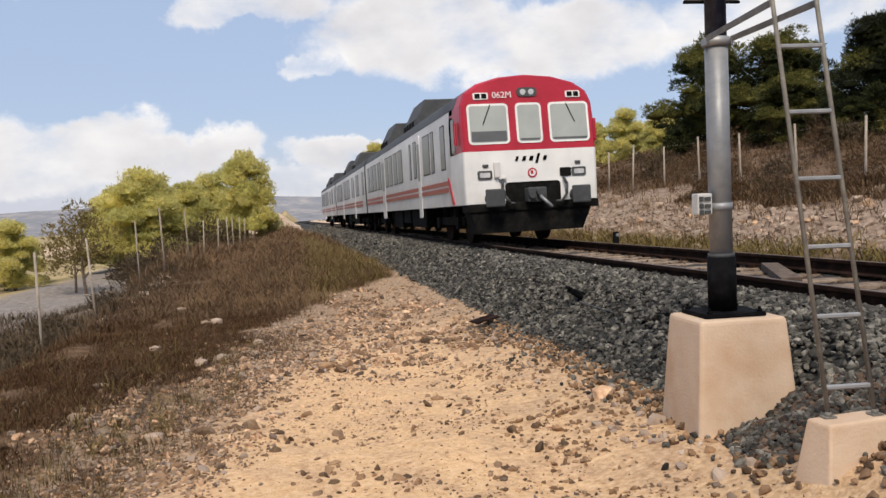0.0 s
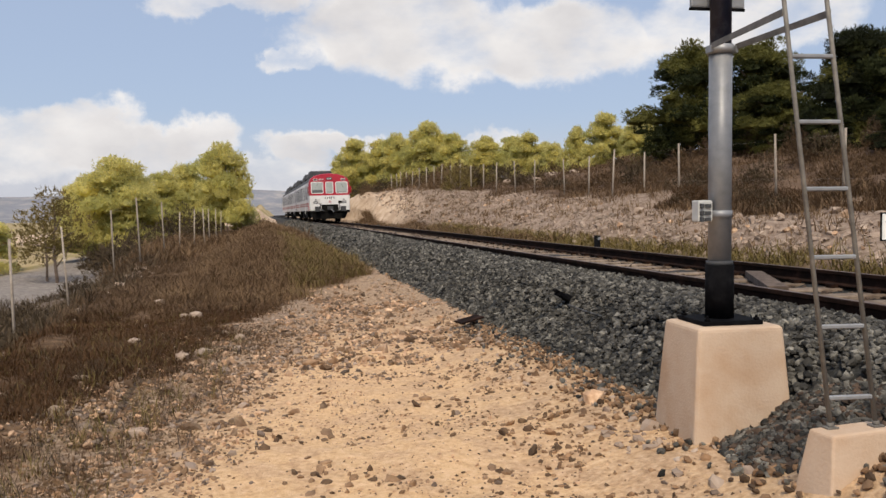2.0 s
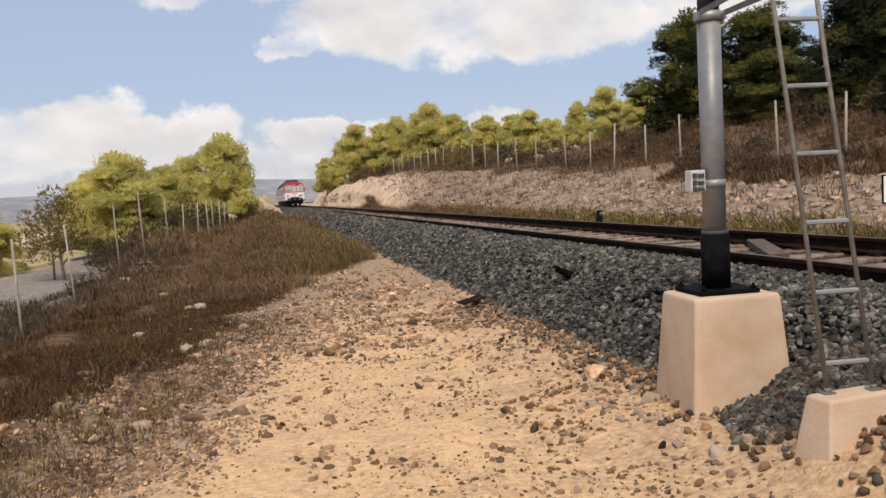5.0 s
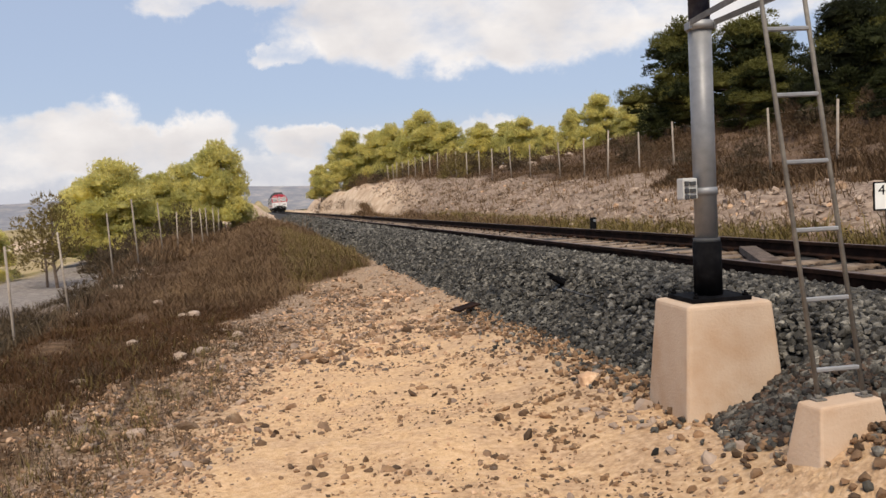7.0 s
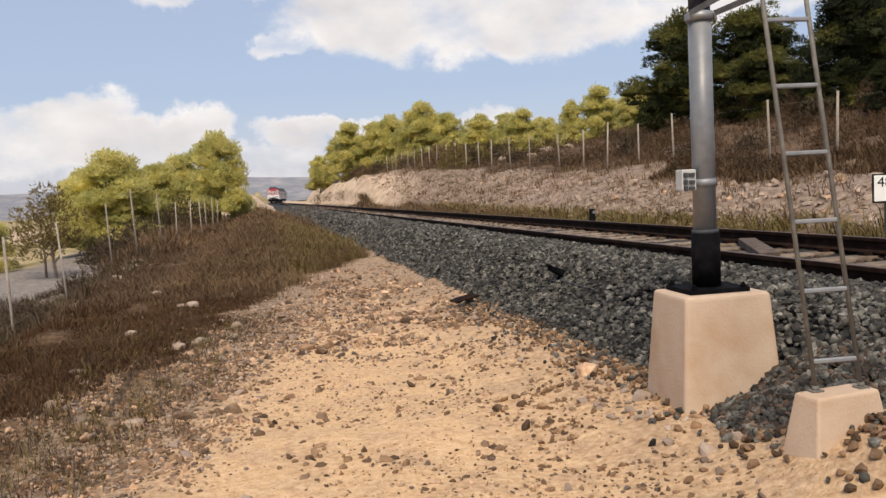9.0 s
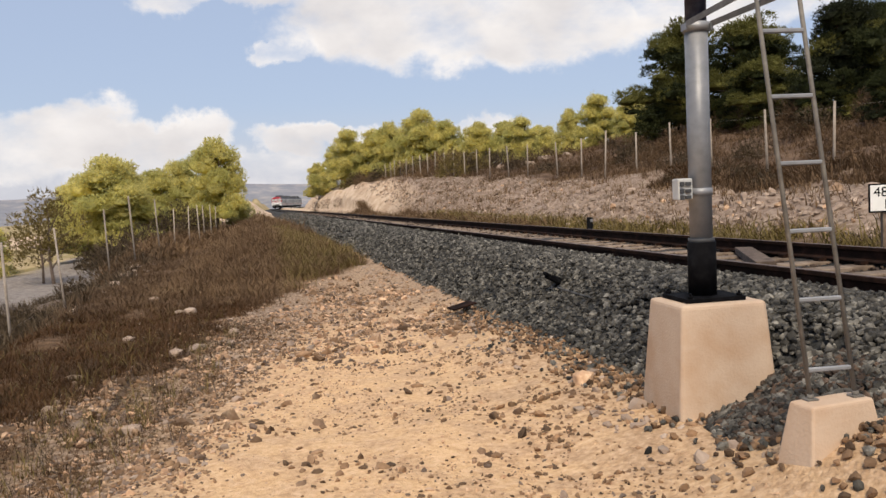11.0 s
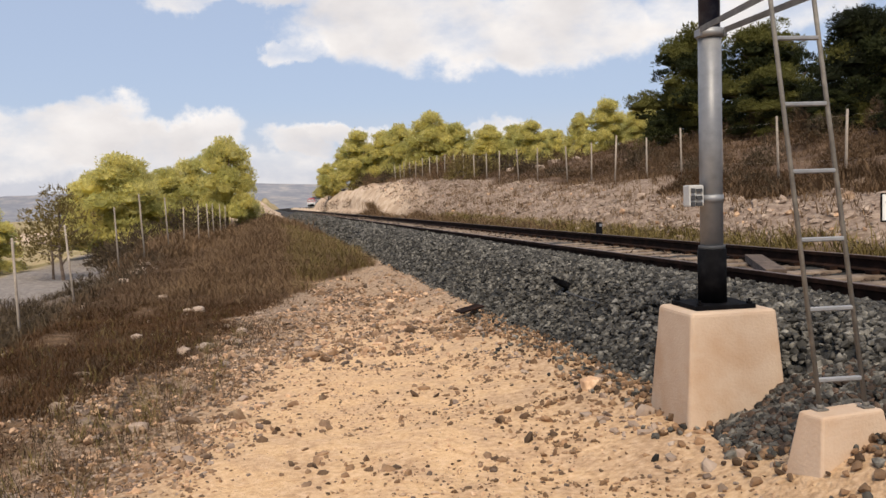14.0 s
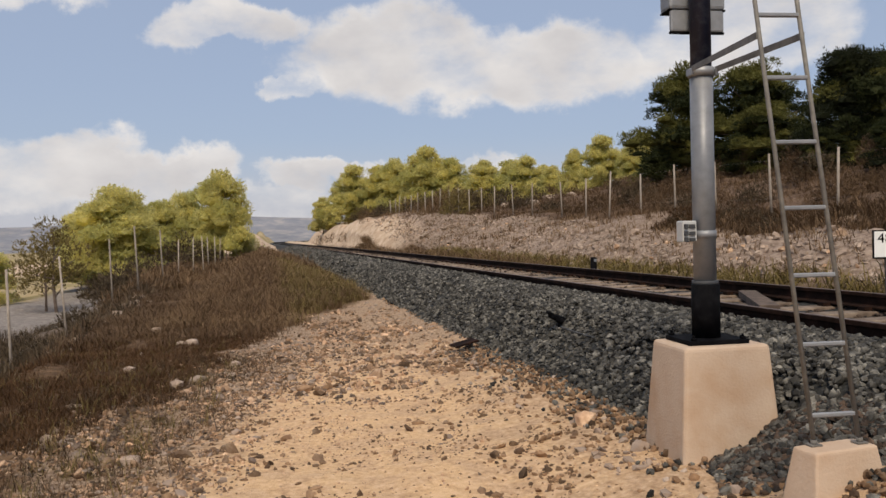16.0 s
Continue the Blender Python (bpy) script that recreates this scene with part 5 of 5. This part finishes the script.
def forest():
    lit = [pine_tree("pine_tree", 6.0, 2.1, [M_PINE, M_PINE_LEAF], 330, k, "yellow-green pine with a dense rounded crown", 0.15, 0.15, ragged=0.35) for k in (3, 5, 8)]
    dark = [pine_tree("pine_tree", 7.5, 3.0, [M_PINE_DARK, M_PINE_DEEP, M_PINE_MID], 420, k, "tall dark green pine on the slope, coloured for shade", 0.05, 0.17, flat=0.85, ragged=0.4, lobe=0.9, lobes_n=48) for k in (11, 12)]
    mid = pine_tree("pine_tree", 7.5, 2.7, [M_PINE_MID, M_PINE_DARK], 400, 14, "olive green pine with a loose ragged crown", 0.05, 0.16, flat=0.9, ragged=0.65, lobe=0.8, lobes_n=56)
    slim = pine_tree("pine_tree", 4.0, 1.6, [M_OLIVE], 26, 21, "small sparse half-bare tree in the field", 0.3, 0.25, fill=False)
    west = [  # kind, x, y, top, width
        (0, -1.95, 50.0, 5.75, 0.9), (1, -4.9, 46.0, 3.75, 0.95), (2, -6.9, 43.5, 4.15, 1.25), (0, -9.4, 50.0, 3.9, 1.1), (1, -4.2, 54, 4.6, 1.0), (2, -8.0, 56, 4.4, 1.1),
        (1, -12.5, 41, 1.9, 1.1), (2, -14.5, 46, 1.9, 1.2), (0, -17, 50, 1.7, 1.2), (2, -15, 36, 0.9, 1.2), (0, -22, 60, 1.6, 1.2)]
    cutting = [
        (0, 8.3, 99, 6.6, 0.9), (1, 9.6, 93, 7.4, 0.9), (1, 10.9, 87.3, 9.3, 1.0), (2, 13.0, 85, 8.9, 0.95), (0, 14.6, 82.7, 9.7, 0.9), (2, 16.5, 76.2, 9.9, 1.05), (1, 18.6, 74, 8.8, 0.95), (0, 8.8, 105, 4.6, 0.9), (2, 9.6, 108, 5.2, 1.0)]
    hill = [
        (0, 20.4, 69, 8.2, 1.1), (1, 22.7, 64.1, 7.95, 1.05), (2, 26.1, 67.1, 7.3, 1.0), (1, 23.8, 72, 8.4, 1.1), (0, 28.0, 74, 8.2, 1.1), (2, 12, 97, 8.0, 1.0), (0, 16, 92, 9.0, 1.0), (1, 20, 84, 9.2, 1.0),
        (1, 23.2, 49.9, 7.9, 1.0), (0, 23.4, 55.3, 7.7, 0.7), (2, 23.5, 46.4, 7.1, 0.9), (1, 27, 52, 8.0, 1.1)]
    for i, (k, x, y, top, w) in enumerate((*west, *cutting, *hill)):
        plant(lit[k], x, y, top, 6.0, 47 * i, wide=w)
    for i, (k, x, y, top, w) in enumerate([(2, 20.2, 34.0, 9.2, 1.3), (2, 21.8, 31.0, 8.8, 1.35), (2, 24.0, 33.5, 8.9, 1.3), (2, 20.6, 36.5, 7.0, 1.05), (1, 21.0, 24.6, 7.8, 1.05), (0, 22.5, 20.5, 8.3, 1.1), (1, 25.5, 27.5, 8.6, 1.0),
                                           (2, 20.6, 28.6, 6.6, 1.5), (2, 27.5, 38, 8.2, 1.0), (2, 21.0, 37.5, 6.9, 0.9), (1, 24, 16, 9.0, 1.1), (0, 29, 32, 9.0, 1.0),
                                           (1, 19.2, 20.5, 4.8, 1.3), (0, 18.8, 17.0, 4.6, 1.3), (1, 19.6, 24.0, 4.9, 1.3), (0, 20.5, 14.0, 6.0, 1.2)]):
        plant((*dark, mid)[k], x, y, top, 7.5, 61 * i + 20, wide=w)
    plant(slim, -7.8, 34.1, 2.5, 4.0, 30)
    plant(slim, -8.6, 36.1, 1.9, 4.0, 130)
    for o in (*lit, *dark, mid, slim):
        for ch in (*o.children_recursive, o):
            bpy.data.objects.remove(ch)


forest()

# ---- dry grass and scrub ----


def blades(x, y, height, width, per=7, spread=0.08, droop=1.5):
    """Tufts of bent grass blades, two triangles long each, as arrays."""
    n = len(x)
    z = ground_height(x, y)
    a = rng.uniform(0, 6.283, (n, per))
    off = rng.normal(0, spread, (n, per, 2))
    base = np.stack([x[:, None] + off[..., 0], y[:, None] + off[..., 1], np.broadcast_to(z[:, None], (n, per)) - 0.01], -1)
    h = height[:, None] * rng.uniform(0.5, 1.2, (n, per))
    out_ = np.stack([np.cos(a), np.sin(a), np.zeros_like(a)], -1)
    side = np.stack([-np.sin(a), np.cos(a), np.zeros_like(a)], -1) * width
    lean = rng.uniform(0.1, 1.0, (n, per))[..., None] * droop
    up = np.array([0, 0, 1.0])
    mid = base + up * (h * 0.6)[..., None] + out_ * (h[..., None] * lean * 0.4)
    tip = base + up * (h * 0.95)[..., None] + out_ * (h[..., None] * lean * 1.1)
    v = np.stack([base - side, base + side, mid - side * 0.7, mid + side * 0.7, tip], 2).reshape(-1, 3)
    k = np.arange(n * per)[:, None] * 5
    f = np.concatenate([k + np.array([[0, 1, 3]]), k + np.array([[0, 3, 2]]), k + np.array([[2, 3, 4]])])
    return v, f


def grass(name, parts, mats, label):
    vs, fs, sl, off = [], [], [], 0
    for slot, (x, y, h, w, per, sp) in parts:
        v, f = blades(x, y, h, w, per, sp)
        vs.append(v)
        fs.append(f + off)
        sl.append(np.full(len(f), slot, np.int32))
        off += len(v)
    return tagged(raw_mesh(name, np.concatenate(vs), np.concatenate(fs), mats, slots=np.concatenate(sl)), label, "dry grass", kind="stuff")


def build_grass():
    def area(n, x0, x1, y0, y1, h, w, per=7, sp=0.07, edge=None):
        x, y = rng.uniform(x0, x1, n), rng.uniform(y0, y1, n)
        keep = lumps(x, y, 0.8, 31) + 0.5 * lumps(x, y, 0.3, 32) > -0.6
        if edge is not None:
            keep &= edge(x, y)
        x, y = x[keep], y[keep]
        return (x, y, h * rng.lognormal(0, 0.3, len(x)), w, per, sp)
    slope = lambda x, y: x < np.interp(y, [5, 6.75, 7.8, 10.5, 14], [-1.9, -1.5, -0.85, -0.55, 0.1]) + 0.3 * lumps(x, y, 0.7, 33)
    verge = lambda x, y: x < -2.05 + 0.215 * y
    grass("slope_grass", [(0, area(11000, -3.6, 0.2, 5, 14, 0.075, 0.0036, 9, 0.10, slope)), (1, area(60, -3.2, 0.0, 5, 14, 0.10, 0.002, 6, 0.06, slope)),
                          (4, area(9000, -3.9, 0.3, 13, 30, 0.10, 0.006, 8, 0.13)), (2, area(900, -4.6, -2.9, 6, 30, 0.2, 0.008, 7, 0.12)), (2, area(2600, -10, -4.4, 7, 27, 0.26, 0.010, 8, 0.15)),
                          (2, area(420, -2.4, 0.15, 3.4, 11, 0.11, 0.0025, 11, 0.04, verge)), (0, area(1500, -2.6, 0.1, 3.2, 11, 0.075, 0.0022, 9, 0.06, verge)), (3, area(350, -3.6, -0.4, 5, 14, 0.085, 0.0035, 8, 0.09, slope)), (3, area(160, -1.6, 0.2, 3.8, 10, 0.13, 0.003, 12, 0.05, verge))],
          [M_SLOPE, M_STRAW, M_SHRUB, M_OLIVE, M_HILLGRASS], "dry brown grass and weeds on the embankment slope")
    mound = lambda x, y: (x < 2.45 + 0.25 * lumps(x, y, 0.8, 41)) & (y > 13.6 + 2.1 * np.maximum(0, x - 0.1) + 0.9 * lumps(x, y, 0.9, 42))
    grass("mound_grass", [(0, area(15000, -1.6, 2.7, 13, 34, 0.17, 0.006, 8, 0.15, mound)), (1, area(5500, 0.7, 2.7, 14, 34, 0.19, 0.006, 8, 0.14, mound)), (0, area(2500, -2.5, 2.6, 34, 64, 0.33, 0.016, 8, 0.18)), (0, area(2200, -5.0, -2.2, 27, 60, 0.3, 0.014, 8, 0.16))],
          [M_DRY, M_OLIVE], "brown and olive dry grass on the mound beside the track")
    grass("trackside_grass", [(1, area(3600, 7.7, 9.3, 6, 40, 0.22, 0.010, 7, 0.12)), (0, area(2000, 7.7, 9.0, 22, 46, 0.26, 0.013, 8, 0.16)), (0, area(2000, 7.15, 8.15, 38, 60, 0.32, 0.016, 8, 0.18)), (0, area(1200, 9.2, 12.8, 6, 60, 0.2, 0.010, 8, 0.10)),
                              (2, area(2400, 11.8, 14.5, 8, 22, 0.24, 0.013, 9, 0.14)), (2, area(9000, 12.6, 27, 6, 52, 0.20, 0.010, 9, 0.22)), (0, area(2500, 11.6, 18, 52, 85, 0.3, 0.02, 9, 0.25))],
          [M_DRY, M_OLIVE, M_HILLGRASS], "dry brown grass between track and bank and on the slope above")


build_grass()


def bush(x, y, r, h, mat, label, n=330):
    c = rng.normal(size=(n, 3))
    c /= np.linalg.norm(c, axis=1)[:, None]
    c[:, 2] = np.abs(c[:, 2])
    p = c * rng.uniform(0.5, 1.05, (n, 1)) * np.array([r, r, h])
    v, f = tufts(p, c + np.array([0, 0, 0.6]), r * 0.15, 5, 0.12)
    sh = tagged(new("shrub"), label, "shrub", "scrub")
    sh.location = (x, y, float(ground_height(x, y)))
    for k in range(2):
        b = bmesh.new()
        a = k * 2.7 + x
        tube(b, (0, 0, -0.1), (0.5 * r * math.cos(a), 0.5 * r * math.sin(a), h * 0.7), 0.02 * r + 0.004, 0.004, sides=5, caps=False)
        part("stem", b, M_BARK, sh)
    o = raw_mesh("foliage", v, f, mat)
    o.parent = sh
    return sh


def build_shrubs():
    dark = "dark leafless scrub beside the fence"
    for x, y, r, h in ((-3.5, 9.6, .45, .4), (-3.6, 10.8, .5, .42), (-3.75, 12.2, .5, .45), (-3.9, 13.6, .5, .45), (-3.35, 8.4, .4, .35), (-3.95, 15.2, .5, .4), (-4.9, 14, .7, .6), (-5.0, 16.5, .8, .7), (-5.3, 12, .8, .6), (-5.2, 19, .7, .6), (-4.4, 10.2, .6, .5), (-4.3, 12.8, .5, .5), (-4.1, 8.8, .6, .45), (-5.6, 14.6, .8, .7), (-4.4, 17.5, .5, .5), (-5.8, 22, .6, .6), (-5.1, 25, .7, .6), (-4.6, 29, .9, 1.0),
                       (-5.6, 33, 1.0, 1.2), (-4.7, 36, 1.0, 1.5), (-3.9, 40, 1.0, 1.6), (-5.8, 39, 1.2, 1.7), (-3.6, 44, 1.0, 1.8), (-5.2, 43, 1.2, 1.6), (-7.5, 42, 1.2, 1.2), (-2.9, 47, 1.0, 1.5)):
        bush(x, y, r, h, M_SHRUB, dark)
    for x, y, r, h in ((-0.35, 6.9, .16, .26), (-0.12, 8.4, .14, .24), (-0.6, 5.6, .16, .2), (-1.15, 5.0, .2, .22), (-1.0, 7.6, .2, .28), (0.1, 9.8, .16, .25)):
        bush(x, y, r, h, M_DRY, "small dry brown weed on the stony verge", 90)
    for i in range(80):
        x, y = rng.uniform(14.2, 22), rng.uniform(12, 60) if i % 2 else rng.uniform(12, 34)
        bush(x, y, rng.uniform(.5, 1.0), rng.uniform(.5, 1.1), (M_HILLGRASS, M_SHRUB, M_HILLGRASS)[i % 3], "brown leafless scrub below the pines", 260)
    for i in range(46):
        y = rng.uniform(48, 98)
        x = rng.uniform(12.4, 17.5) - 3.0 * max(0.0, (y - 66) / 32)
        bush(x, y, rng.uniform(.8, 1.4), rng.uniform(1.0, 1.9), (M_DRY, M_OLIVE, M_SHRUB)[i % 3], "brown and olive undergrowth behind the fence", 260)
    for i in range(14):
        bush(rng.uniform(12.0, 13.6), rng.uniform(12, 24), rng.uniform(.4, .7), rng.uniform(.3, .55), (M_SHRUB, M_SLOPE)[i % 2], "dark brown scrub along the top of the bank", 160)
    for i in range(16):
        x, y = rng.uniform(9.0, 12.5), rng.uniform(12, 62)
        bush(x, y, rng.uniform(.15, .35), rng.uniform(.15, .4), M_DRY, "small dry bush on the rubble bank", 90)
    for x, y, r, h in ((8.0, 72, .8, .9), (7.9, 84, .9, 1.0), (7.6, 95, 1.0, 1.2), (8.9, 66, .6, .6)):
        bush(x, y, r, h, M_DRY, "dry bush at the foot of the cutting", 120)


build_shrubs()
motions()
